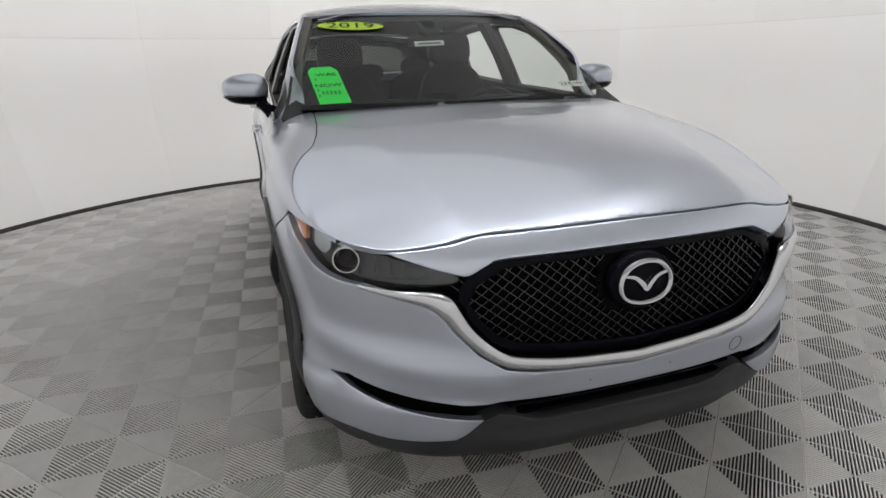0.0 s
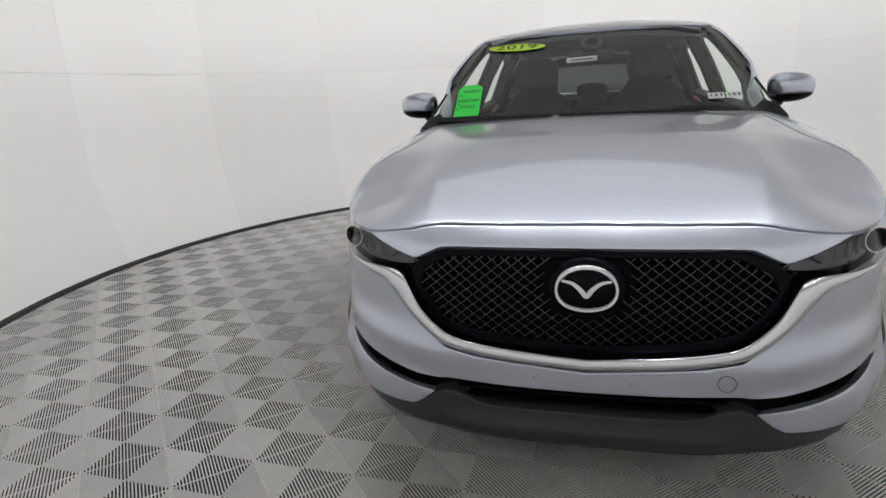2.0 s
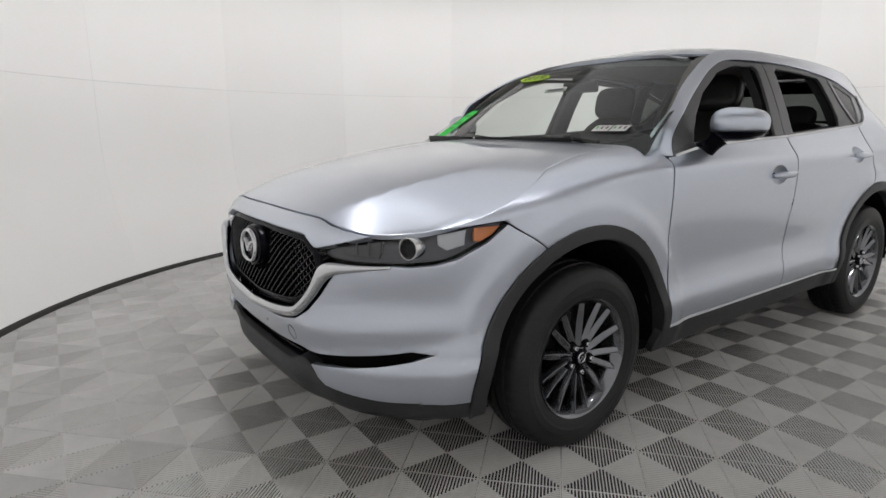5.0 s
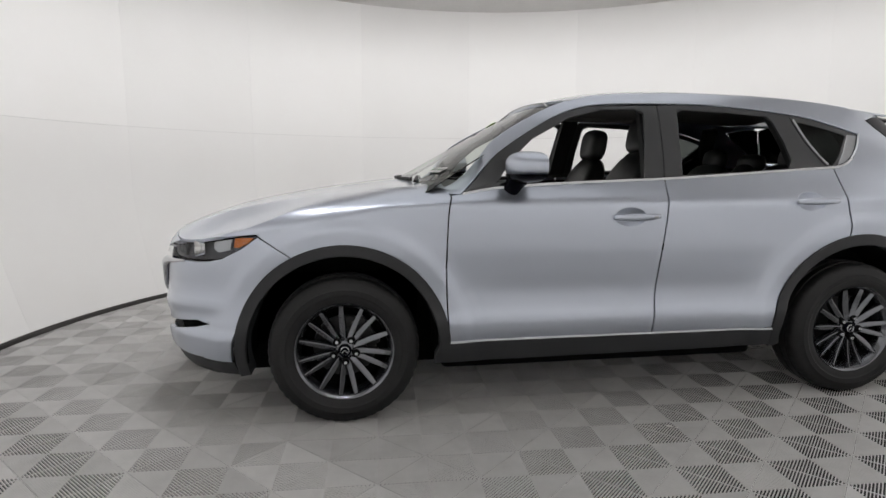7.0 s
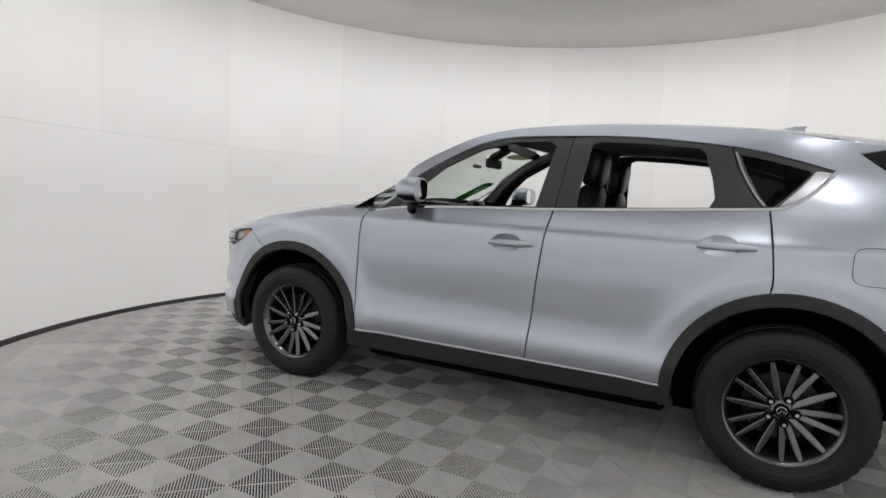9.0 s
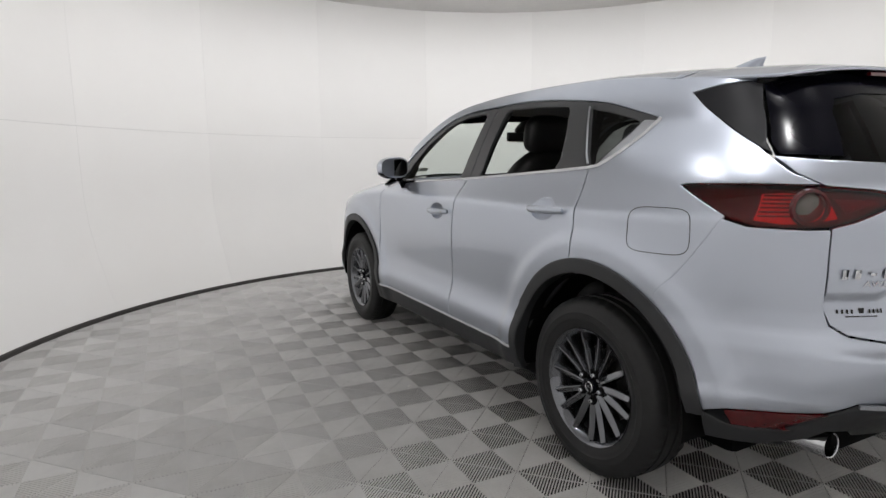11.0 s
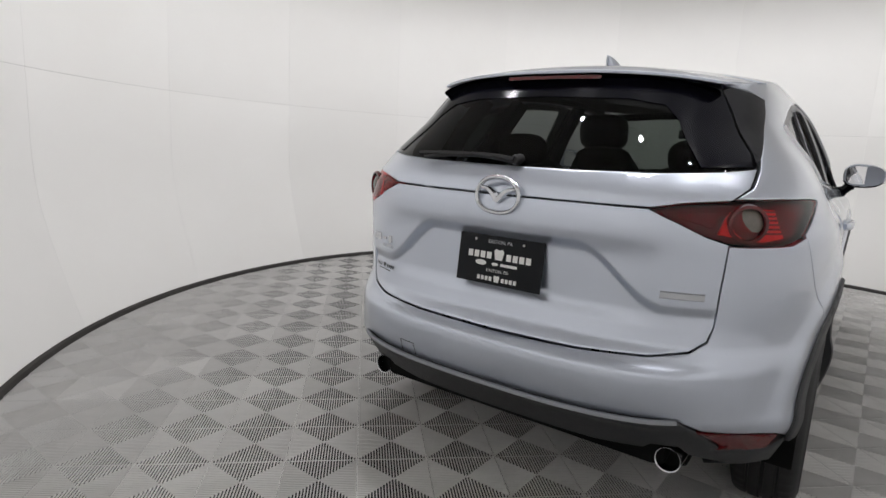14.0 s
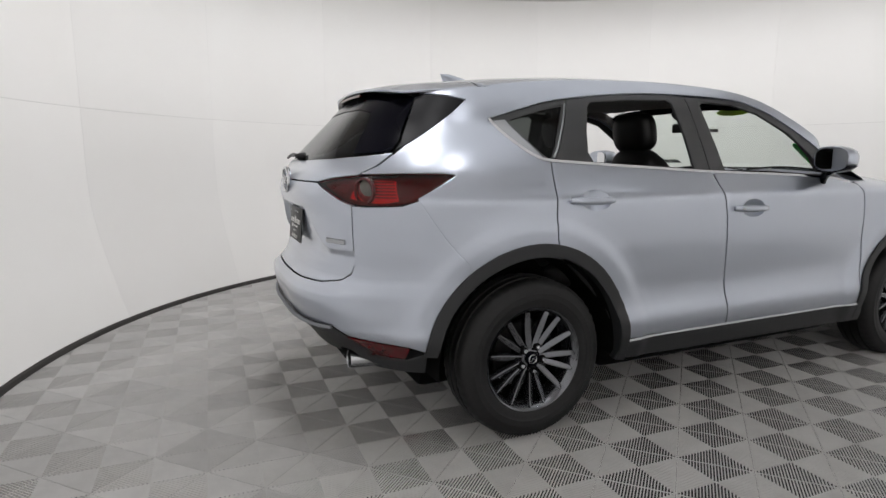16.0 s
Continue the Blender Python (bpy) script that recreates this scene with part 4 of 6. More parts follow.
# bar between bonnet and grille
bar_top = [fy(0.666, 0.886), fy(0.60, 0.892), fy(0.52, 0.896), fy(0.455, 0.909), fy(0.40, 0.914), fy(0.2, 0.916), fy(0.0, 0.917)]
bar_low = [fy(0.0, 0.866), fy(0.2, 0.866), fy(0.385, 0.864), fy(0.43, 0.852), fy(0.475, 0.831), fy(0.50, 0.829), fy(0.56, 0.846)]
bar_top, bar_low = [tuple(q) for q in spline(bar_top, 4)], [tuple(q) for q in spline(bar_low, 4)]
panel("nose_bar", [bar_top + flip_nose(bar_top[:-1])[::-1] + flip_nose(bar_low[1:])[::-1] + bar_low], body, PAINT, car, step=0.025, thick=0.03, edge=0.002)
# towing-eye cover
def ring_on(surf, centre, r, n=24):
    return [surf(centre[0] + r * math.cos(math.tau * k / n), centre[1] + r * math.sin(math.tau * k / n)) for k in range(n)]


part("towing_cover_joint", sweep(ring_on(lambda u, w: bumper(u, w), fy(0.36, 0.508), 0.026), circle_section(0.0012, 5), closed=True, up=(1, 0, 0)), CLAD, front_bumper)
for y in (-0.143, 0.121):
    b = bumper(*fy(y, 0.494))
    part("bumper_bolt", lathe([(0, 0.004), (0.004, 0.003), (0.005, 0.0), (0.005, -0.004)], 12, "x"), SATINCHROME, front_bumper).matrix_local = Matrix.Translation(b)

# grille
grille_half = [fy(0.0, 0.868), fy(0.3, 0.868), fy(0.39, 0.866), fy(0.435, 0.854), fy(0.475, 0.835), fy(0.508, 0.79), fy(0.512, 0.755), fy(0.478, 0.690), fy(0.430, 0.637), fy(0.375, 0.606), fy(0.29, 0.589), fy(0.18, 0.577), fy(0.0, 0.560)]
FRAME_IN = [fy(0.0, 0.848), fy(0.28, 0.847), fy(0.385, 0.842), fy(0.46, 0.80), fy(0.486, 0.75), fy(0.452, 0.698), fy(0.410, 0.655), fy(0.36, 0.630), fy(0.28, 0.615), fy(0.17, 0.603), fy(0.0, 0.588)]
grille_loop = grille_half + flip_nose(grille_half[1:-1])[::-1]
panel("grille_back", [grille_loop], body, DEEP, car, "black grille", step=0.05, lift=-0.055, thick=0, edge=0)
grille = panel("grille_frame", [grille_loop, FRAME_IN + flip_nose(FRAME_IN[1:-1])[::-1]], body, GLOSSBLACK, car, "gloss black grille surround", step=0.03, lift=-0.022, thick=0.03)


def grille_mesh():
    """Rows of small faceted V-shaped bars, each row set off by half a step."""
    bm = bmesh.new()
    inside = np.array([(u, w) for u, w in grille_loop])

    def at(y, z, d):
        return body(*fy(y, z)) + Vector((d, 0, 0))

    for r in range(22):
        for c in range(-15, 16):
            y, z = (c + 0.5 * (r % 2)) * 0.037, 0.568 + r * 0.0143
            if math.hypot(y / 0.125, (z - 0.766) / 0.105) < 1 or abs(y) > 0.52:
                continue
            if not within(np.array([fy(y, z)]), [inside])[0]:
                continue
            for s in (1, -1):
                a, b = (y + s * 0.0165, z + 0.0125), (y, z)
                back = [bm.verts.new(at(q[0], q[1] + e * 0.7, -0.037)) for q in (a, b) for e in (0.0045, -0.0045)]
                face = [bm.verts.new(at(q[0], q[1] + e, d)) for q, d in ((a, -0.031), (b, -0.027)) for e in (0.0020, -0.0018)]
                for k in ((face[0], face[1], face[3], face[2]), (back[0], face[0], face[2], back[2]), (face[1], back[1], back[3], face[3]), (face[0], back[0], back[1], face[1])):
                    bm.faces.new(k)
    bmesh.ops.recalc_face_normals(bm, faces=bm.faces)
    return bm


part("grille_mesh", grille_mesh(), GRILLE, grille, smooth=0)
panel("badge_plate", [[fy(0.108, 0.70), fy(0.125, 0.77), fy(0.11, 0.845), fy(0.0, 0.856), fy(-0.11, 0.845), fy(-0.125, 0.77), fy(-0.108, 0.70), fy(-0.06, 0.672), fy(0.0, 0.662), fy(0.06, 0.672)]], body, DEEP, grille, step=0.03, lift=-0.036, thick=0.01)


def emblem(centre, fwd, parent, w, h, backed):
    """An oval ring with a bent wing in it."""
    fwd = Vector(fwd).normalized()
    side = Vector((0, 0, 1)).cross(fwd).normalized()
    up = fwd.cross(side)

    def at(a, b, c=0.0):
        return Vector(centre) + side * a + up * b + fwd * c
    ring = [at(w * math.cos(t) * (1 - 0.06 * math.sin(t)), h * math.sin(t) * (1 + 0.05 * math.cos(2 * t)), 0.004) for t in np.linspace(0, math.tau, 45)[:-1]]
    ob = part("emblem", sweep(ring, [(0.008 * math.cos(a), 0.011 * math.sin(a)) for a in np.linspace(0, math.tau, 11)[:-1]], closed=True, up=fwd), CHROME, parent, "chrome oval emblem")
    pts = spline([(-0.93, 0.36), (-0.5, 0.27), (-0.2, 0.0), (0.0, -0.27), (0.2, 0.0), (0.5, 0.27), (0.93, 0.36)], 6)
    wing = [at(a * w, b * h * 1.05, 0.006) for a, b in pts]
    part("emblem_wing", sweep(wing, [(-0.007, -0.004), (0.007, -0.004), (0.004, 0.005), (-0.004, 0.005)], up=fwd, scale=lambda t: 0.55 + 1.1 * math.sin(math.pi * t)), CHROME, ob)
    if backed:
        bm = bmesh.new()
        rows = []
        for k, c in ((1.34, -0.034), (1.34, -0.012), (1.27, -0.002), (1.08, 0.003), (0.0, 0.006)):
            rows.append([bm.verts.new(at(w * k * math.cos(t), h * k * math.sin(t), c - 0.004)) for t in np.linspace(0, math.tau, 45)[:-1]])
        for a, b in zip(rows, rows[1:]):
            for k in range(44):
                bm.faces.new((a[k], a[(k + 1) % 44], b[(k + 1) % 44], b[k]))
        bmesh.ops.remove_doubles(bm, verts=bm.verts, dist=1e-6)
        bmesh.ops.recalc_face_normals(bm, faces=bm.faces)
        part("emblem_base", bm, GLOSSBLACK, ob)


emblem((2.288, 0, 0.766), (1, 0, 0.05), grille, 0.078, 0.061, True)

# bright bar that runs round the grille and out under each lamp
for s in (1, -1):
    line = spline([(0.0, 0.547), (0.10, 0.554), (0.2, 0.562), (0.30, 0.574), (0.385, 0.592), (0.440, 0.627), (0.492, 0.679), (0.528, 0.733), (0.548, 0.756), (0.585, 0.770), (0.66, 0.778), (0.735, 0.785)], 6)
    path = [body(*fy(s * y, z)) + Vector((0.004, 0, 0)) for y, z in line]
    sec = [(0.0165 * math.cos(a), 0.013 * math.sin(a)) for a in np.linspace(0, math.tau, 15)[:-1]]
    part("grille_trim", sweep(path, sec, up=(1, 0, 0), scale=lambda t: 1.12 + 0.62 * math.exp(-((t - 0.70) / 0.12) ** 2) - 0.75 * smooth01((t - 0.78) / 0.22)), CHROME, car)


# ---- headlamps ----
def headlamp(mirror):
    s = -1 if mirror else 1
    loop = on_side(spline([(1.733, 0.913), (1.86, 0.908), (1.985, 0.898)], 4)) + [fy(0.745, 0.894), fy(0.672, 0.884), fy(0.60, 0.86), fy(0.52, 0.832), fy(0.50, 0.815)]
    loop += [fy(0.53, 0.804), fy(0.60, 0.798), fy(0.67, 0.793), fy(0.74, 0.790)] + on_side(spline([(2.0, 0.792), (1.92, 0.802), (1.82, 0.85), (1.745, 0.90)], 4))
    lamp = panel("headlamp", [loop], body, LAMPDARK, car, "clear headlamp with a dark bezel and amber corner", step=0.03, lift=-0.045, thick=0, edge=0, mirror=mirror)
    panel("lens", [loop], body, LENS, lamp, step=0.03, lift=-0.003, thick=0.0, edge=0.002, mirror=mirror)
    amber = on_side([(1.752, 0.903), (1.84, 0.902), (1.845, 0.858), (1.822, 0.856), (1.78, 0.878)])
    panel("indicator", [amber], body, AMBER, lamp, step=0.02, lift=-0.016, thick=0.01, mirror=mirror)
    inner = on_side([(1.862, 0.898), (1.95, 0.893), (1.955, 0.85), (1.93, 0.83), (1.87, 0.845)])
    panel("reflector", [inner], body, SATINCHROME, lamp, step=0.02, lift=-0.030, thick=0.01, mirror=mirror)
    c = body(*fy(0.755, 0.842))
    c = Vector((c.x - 0.045, s * (c.y - 0.010), c.z))
    turn = Euler((0, 0, s * 0.32)).to_matrix().to_4x4()
    rim = part("projector", lathe([(0.0315, 0.028), (0.033, 0.033), (0.0365, 0.033), (0.0375, 0.028), (0.0375, -0.01), (0.030, -0.01), (0.030, 0.024), (0.0315, 0.028)], 32, "x"), LAMPCHROME, lamp)
    rim.matrix_local = Matrix.Translation(c) @ turn
    eye = part("projector_lens", lathe([(0, 0.030), (0.012, 0.027), (0.021, 0.018), (0.026, 0.004), (0.026, -0.01)], 32, "x"), GLOSSBLACK, lamp)
    eye.matrix_local = Matrix.Translation(c) @ turn
    bez = [fy(0.70, 0.872), fy(0.62, 0.858), fy(0.57, 0.838), fy(0.60, 0.815), fy(0.70, 0.808)]
    panel("inner_reflector", [bez], body, SATIN, lamp, step=0.02, lift=-0.03, thick=0.012, mirror=mirror)
    for k in range(3):
        y = 0.69 - 0.035 * k
        q = body(*fy(y, 0.84 - 0.004 * k))
        part("reflector_rib", box((0.006, 0.006, 0.045), (q.x - 0.03, s * q.y, q.z), 0.001), SATIN, lamp)


headlamp(False)
headlamp(True)


# ---- tail ----
gate_side = [ry(0.655, 1.04), ry(0.652, 0.90), ry(0.648, 0.80), ry(0.636, 0.755), ry(0.60, 0.727), ry(0.50, 0.708), ry(0.30, 0.698), ry(0.0, 0.694)]
lamp_in = [ry(0.452, 1.128), ry(0.52, 1.094), ry(0.60, 1.058)]
half = [ry(0.0, 1.126), ry(0.3, 1.127), ry(0.44, 1.127)] + lamp_in[1:] + gate_side
tailgate = panel("tailgate", [half + flip_tail(half[1:-1])[::-1]], hole_plate, PAINT, car, "silver tailgate with a hollow for the number plate", step=0.008, thick=0.02, edge=0.0015)
half = [ry(0.0, 1.132), ry(0.3, 1.133), ry(0.445, 1.134), ry(0.52, 1.152), ry(0.62, 1.165), ry(0.652, 1.20), ry(0.664, 1.252), ry(0.60, 1.240), ry(0.45, 1.228), ry(0.2, 1.222), ry(0.0, 1.221)]
panel("tailgate_top", [half + flip_tail(half[1:-1])[::-1]], body, PAINT, car, step=0.03, thick=0.02, edge=0.0015)
half = [ry(0.0, 1.224), ry(0.2, 1.225), ry(0.45, 1.231), ry(0.60, 1.243), ry(0.66, 1.256), ry(0.655, 1.30), ry(0.60, 1.42), ry(0.55, 1.497), ry(0.50, 1.515), ry(0.3, 1.53), ry(0.0, 1.536)]
panel("rear_window", [half + flip_tail(half[1:-1])[::-1]], body, PRIVACY, car, "dark tinted rear window", step=0.05, thick=0, edge=0, lift=-0.004)
band = [ry(0.655, 1.258), ry(0.65, 1.30), ry(0.60, 1.41), ry(0.555, 1.49), ry(0.50, 1.51), ry(0.3, 1.526), ry(0.0, 1.532)]
inner = [ry(0.0, 1.462), ry(0.3, 1.455), ry(0.42, 1.435), ry(0.47, 1.39), ry(0.51, 1.31), ry(0.54, 1.250)]
loop = band + flip_tail(band[:-1])[::-1] + flip_tail(inner[1:])[::-1] + inner
panel("rear_window_border", [loop], body, GLOSSBLACK, car, step=0.03, thick=0.002, edge=0, lift=-0.001)
# underside of the spoiler and the high brake lamp
def under(a, b):
    p = roof(a, b)
    return Vector((p.x, p.y, p.z - 0.013 - 0.10 * smooth01((a + 1.90) / 0.3)))


half = spline([(-1.70, 0.0), (-1.69, 0.3), (-1.66, 0.52)], 4) + spline([(-1.80, 0.535), (-1.84, 0.50), (-1.888, 0.3), (-1.906, 0.0)], 5)
panel("spoiler_underside", [[tuple(q) for q in half] + [(q[0], -q[1]) for q in half[::-1]]], under, GLOSSBLACK, car, step=0.05, thick=0, out=-1.0, edge=0)
path = [roof(-1.914 + 0.02 * (y / 0.3) ** 2 * 0.9, y) + Vector((0.006, 0, -0.024)) for y in np.linspace(-0.175, 0.175, 17)]
part("high_brake_lamp", sweep(path, [(-0.006, -0.006), (0.008, -0.006), (0.008, 0.005), (-0.004, 0.005)]), RED, car, "red high-level brake lamp")
for s in (1, -1):
    # black fin beside the rear window
    loop = on_side(spline([(-1.865, 1.282), (-1.743, 1.351), (-1.633, 1.424), (-1.566, 1.481)], 4)) + [bx(-1.64, 1.499), bx(-1.72, 1.507), ry(0.555, 1.494), ry(0.602, 1.42), ry(0.657, 1.30), ry(0.664, 1.262)]
    panel("spoiler_fin", [loop], body, FIN, car, step=0.03, thick=0.015, lift=0.002, mirror=s < 0)

# rear wiper
path = [body(*ry(y, z)) + Vector((-0.03, 0, 0)) for y, z in spline([(-0.02, 1.240), (0.10, 1.250), (0.22, 1.246), (0.34, 1.232)], 5)]
wiper = part("rear_wiper", sweep(path, [(-0.010, -0.008), (0.010, -0.008), (0.006, 0.010), (-0.006, 0.010)], scale=lambda t: 1.0 - 0.5 * t, up=(-1, 0, 0.6)), BLACKTRIM, car)
hub = body(*ry(-0.02, 1.240))
part("wiper_pivot", lathe([(0, -0.034), (0.012, -0.032), (0.018, -0.018), (0.020, 0.01)], 20, "x"), BLACKTRIM, wiper).matrix_local = Matrix.Translation(hub)
path = [body(*ry(y, 1.240 + 0.010 * math.sin(math.pi * (y + 0.02) / 0.45))) + Vector((-0.012, 0, 0)) for y in np.linspace(0.0, 0.39, 14)]
part("wiper_blade", sweep(path, [(-0.005, -0.006), (0.005, -0.006), (0.005, 0.006), (-0.005, 0.006)], up=(-1, 0, 0.6)), RUBBER, wiper)

# bumper
seam_q = on_side(spline([(-1.666, 0.798), (-1.737, 0.882), (-1.797, 0.966), (-1.857, 1.062)], 4))
lamp_low = on_side([(-1.875, 1.056), (-1.92, 1.040)]) + [ry(0.77, 1.037), ry(0.70, 1.034), ry(0.662, 1.036)]
gate_out = [ry(0.659, 1.032), ry(0.656, 0.90), ry(0.652, 0.80), ry(0.641, 0.7505), ry(0.603, 0.7215), ry(0.50, 0.7020), ry(0.30, 0.6920), ry(0.0, 0.688)]
low = [ry(0.0, 0.515), ry(0.30, 0.518), ry(0.50, 0.525), ry(0.60, 0.528), ry(0.66, 0.492)] + on_side([(-2.04, 0.482), (-1.91, 0.468), (-1.845, 0.445)])
arch_b = on_side(arc(-WHEEL_X, 0.36, ARCH_OUT, 170, 129, 12))
half = arch_b + seam_q + lamp_low + gate_out
loop = half + flip_tail(half[:-1])[::-1] + flip_tail(low[1:])[::-1] + low


def shelf_rear(u, w):
    """The bumper: a narrow shelf under the tailgate, then a face that falls back to the skin."""
    p = body(u, w)
    if p.x < -1.7:
        p.x -= 0.020 * smooth01((0.696 - p.z) / 0.040) * smooth01((p.z - 0.50) / 0.17) * smooth01((0.72 - abs(p.y)) / 0.16)
    return p


SKINS.append(shelf_rear)
rear_bumper = panel("rear_bumper", [loop], shelf_rear, PAINT, car, step=0.015, thick=0.02, edge=0.0015)
# lower cladding
top = on_side([(-1.842, 0.441), (-1.905, 0.410)]) + [bx(-2.03, 0.408), ry(0.70, 0.418), ry(0.655, 0.482), ry(0.60, 0.523), ry(0.50, 0.520), ry(0.30, 0.513), ry(0.0, 0.510)]
bottom_ = [ry(0.0, 0.372), ry(0.35, 0.372), ry(0.50, 0.385), ry(0.525, 0.408), ry(0.60, 0.41), ry(0.625, 0.375), ry(0.70, 0.352)] + on_side([(-2.0, 0.345), (-1.90, 0.345), (-1.835, 0.345)])


def low_rear(u, w):
    p = body(u, w)
    p.x -= 0.012 * smooth01((w - 0.47) / 0.04) * smooth01((0.62 - abs(p.y)) / 0.1)
    return p


SKINS.append(low_rear)
panel("rear_cladding", [top + flip_tail(top[:-1])[::-1] + flip_tail(bottom_[1:])[::-1] + bottom_], low_rear, CLAD, car, step=0.028, thick=0.05, edge=0.005, lift=0.004)
path = [low_rear(*ry(y, 0.512 + 0.012 * (y / 0.6) ** 2)) + Vector((-0.006, 0, 0)) for y in np.linspace(-0.60, 0.60, 41)]
part("bumper_strip", sweep(path, [(-0.007, -0.006), (0.007, -0.006), (0.004, 0.006), (-0.006, 0.006)]), DULLSILVER, car)
path = [shelf_rear(*ry(y, z)) + Vector((-0.001, 0, 0)) for y, z in ((0.285, 0.525), (0.287, 0.57), (0.353, 0.57), (0.351, 0.525))]
part("towing_cover_joint", sweep(path, circle_section(0.0012, 5), up=(-1, 0, 0)), CLAD, rear_bumper)
for s in (1, -1):
    refl = [ry(0.648, 0.487), bx(-2.03, 0.478), bx(-1.905, 0.463), bx(-1.915, 0.413), bx(-2.03, 0.412), ry(0.715, 0.422)]
    panel("reflector", [refl], body, RED, car, "red rear bumper reflector", step=0.025, thick=0.02, lift=0.004, edge=0.003, mirror=s < 0)
    pipe = part("exhaust_tip", lathe([(0.036, -0.02), (0.039, -0.022), (0.040, -0.016), (0.040, 0.16), (0.036, 0.16), (0.035, -0.016), (0.036, -0.02)], 32, "x"), CHROME, car, "chrome exhaust tail pipe")
    pipe.matrix_local = Matrix.Translation((-2.072, s * 0.575, 0.362)) @ Euler((0, 0.05, 0)).to_matrix().to_4x4()
    part("exhaust_bore", lathe([(0.0355, 0.02), (0, 0.02)], 24, "x"), DEEP, pipe)

    # tail lamp
    loop = on_side(spline([(-1.703, 1.163), (-1.76, 1.169), (-1.90, 1.170)], 4)) + [ry(0.70, 1.167), ry(0.60, 1.160), ry(0.52, 1.147), ry(0.448, 1.131), ry(0.52, 1.098), ry(0.60, 1.062), ry(0.66, 1.043), ry(0.72, 1.039)]
    loop += on_side(spline([(-1.94, 1.043), (-1.86, 1.075), (-1.79, 1.115), (-1.72, 1.152)], 4))
    mir = s < 0
    lamp = panel("tail_lamp", [loop], body, MAROON, car, "red tail lamp with a round brake light", step=0.03, thick=0, edge=0, lift=-0.035, mirror=mir)
    panel("lens", [loop], body, REDLENS, lamp, step=0.025, thick=0, lift=0.0, edge=0.003, mirror=mir)
    glow = [bx(-1.932, 1.147), bx(-2.02, 1.152), ry(0.695, 1.150), ry(0.632, 1.138), ry(0.632, 1.070), ry(0.70, 1.053), bx(-2.0, 1.050), bx(-1.932, 1.064)]
    panel("brake_reflector", [glow], body, REDBRIGHT, lamp, step=0.02, thick=0.01, lift=-0.02, mirror=mir)
    for z in np.arange(1.076, 1.140, 0.0125):
        rib = [bx(-1.940, z), bx(-1.985, z), bx(-2.035, z), bx(-2.035, z + 0.005), bx(-1.985, z + 0.005), bx(-1.940, z + 0.005)]
        panel("reflector_rib", [rib], body, RED, lamp, step=0.02, thick=0.004, lift=-0.015, mirror=mir)
    strip = [ry(0.62, 1.137), ry(0.51, 1.128), ry(0.52, 1.110), ry(0.61, 1.085)]
    panel("inner_reflector", [strip], body, RED, lamp, step=0.02, thick=0.008, lift=-0.022, mirror=mir)
    c = body(*ry(0.678, 1.10))
    n = Vector((-0.86, s * 0.5, 0))
    turn = n.to_track_quat("X", "Z").to_matrix().to_4x4()
    base = Vector((c.x, s * c.y, c.z)) - n * 0.012
    part("lamp_ring", lathe([(0.043, 0.010), (0.046, 0.014), (0.054, 0.012), (0.057, 0.0), (0.043, 0.0), (0.043, 0.010)], 32, "x"), RED, lamp).matrix_local = Matrix.Translation(base) @ turn
    part("bulb_lens", lathe([(0, 0.016), (0.02, 0.014), (0.036, 0.008), (0.043, 0.0)], 28, "x"), BULB, lamp).matrix_local = Matrix.Translation(base) @ turn

emblem((tail(1.13) * -1 - 0.012, 0, 1.128), (-1, 0, 0.0), car, 0.076, 0.060, False)

# fuel flap (left side only)
flap = [(-1.653 + 0.116 * math.copysign(abs(math.cos(t)) ** 0.45, math.cos(t)), 1.010 + 0.077 * math.copysign(abs(math.sin(t)) ** 0.45, math.sin(t))) for t in np.linspace(0, math.tau, 49)[:-1]]
part("fuel_flap_joint", sweep([body(*bx(x, z)) + Vector((0, 0.0006, 0)) for x, z in flap], circle_section(0.0014, 6), closed=True, up=(0, 1, 0)), CLAD, car, "dark joint round the fuel filler flap")

# shark-fin aerial
bm = bmesh.new()
rows = []
for k in range(9):
    t = k / 8
    x0, x1 = -1.16 - 0.19 * t ** 1.2, -1.385 - 0.02 * t
    wid = 0.030 * (1 - t) ** 0.7 + 0.003
    z = roof_zc(-1.3) - 0.006 + 0.052 * t
    ring = []
    for j in range(16):
        a = math.tau * j / 16
        ring.append(bm.verts.new(((x0 + x1) / 2 + (x0 - x1) / 2 * math.cos(a), wid * math.sin(a), z)))
    rows.append(ring)
for a, b in zip(rows, rows[1:]):
    for j in range(16):
        bm.faces.new((a[j], a[(j + 1) % 16], b[(j + 1) % 16], b[j]))
bm.faces.new(rows[-1])
part("aerial", bm, PAINT, car, "silver shark-fin aerial")


# ---- number plate, badges, decals on the tail ----
plate = part("number_plate", box((0.006, 0.318, 0.164), (-2.200, 0, 0.906), 0.0025, 2, Euler((0, 0.10, 0)).to_matrix()), PLATEBLACK, car, "black dealer plate in a black frame")
px = -2.2055
put = lambda y0, z0: (lambda a, b: Vector((px + (z0 + b - 0.908) * 0.10, y0 - a, z0 + b)))


def bar(name, y, z, w, h, material, parent, where=put):
    data = [Vector((a * w / 2, b * h / 2, 0)) for a, b in ((-1, -1), (1, -1), (1, 1), (-1, 1))], [(0, 1, 2, 3)]
    return lay(name, data, where(y, z), material, parent)


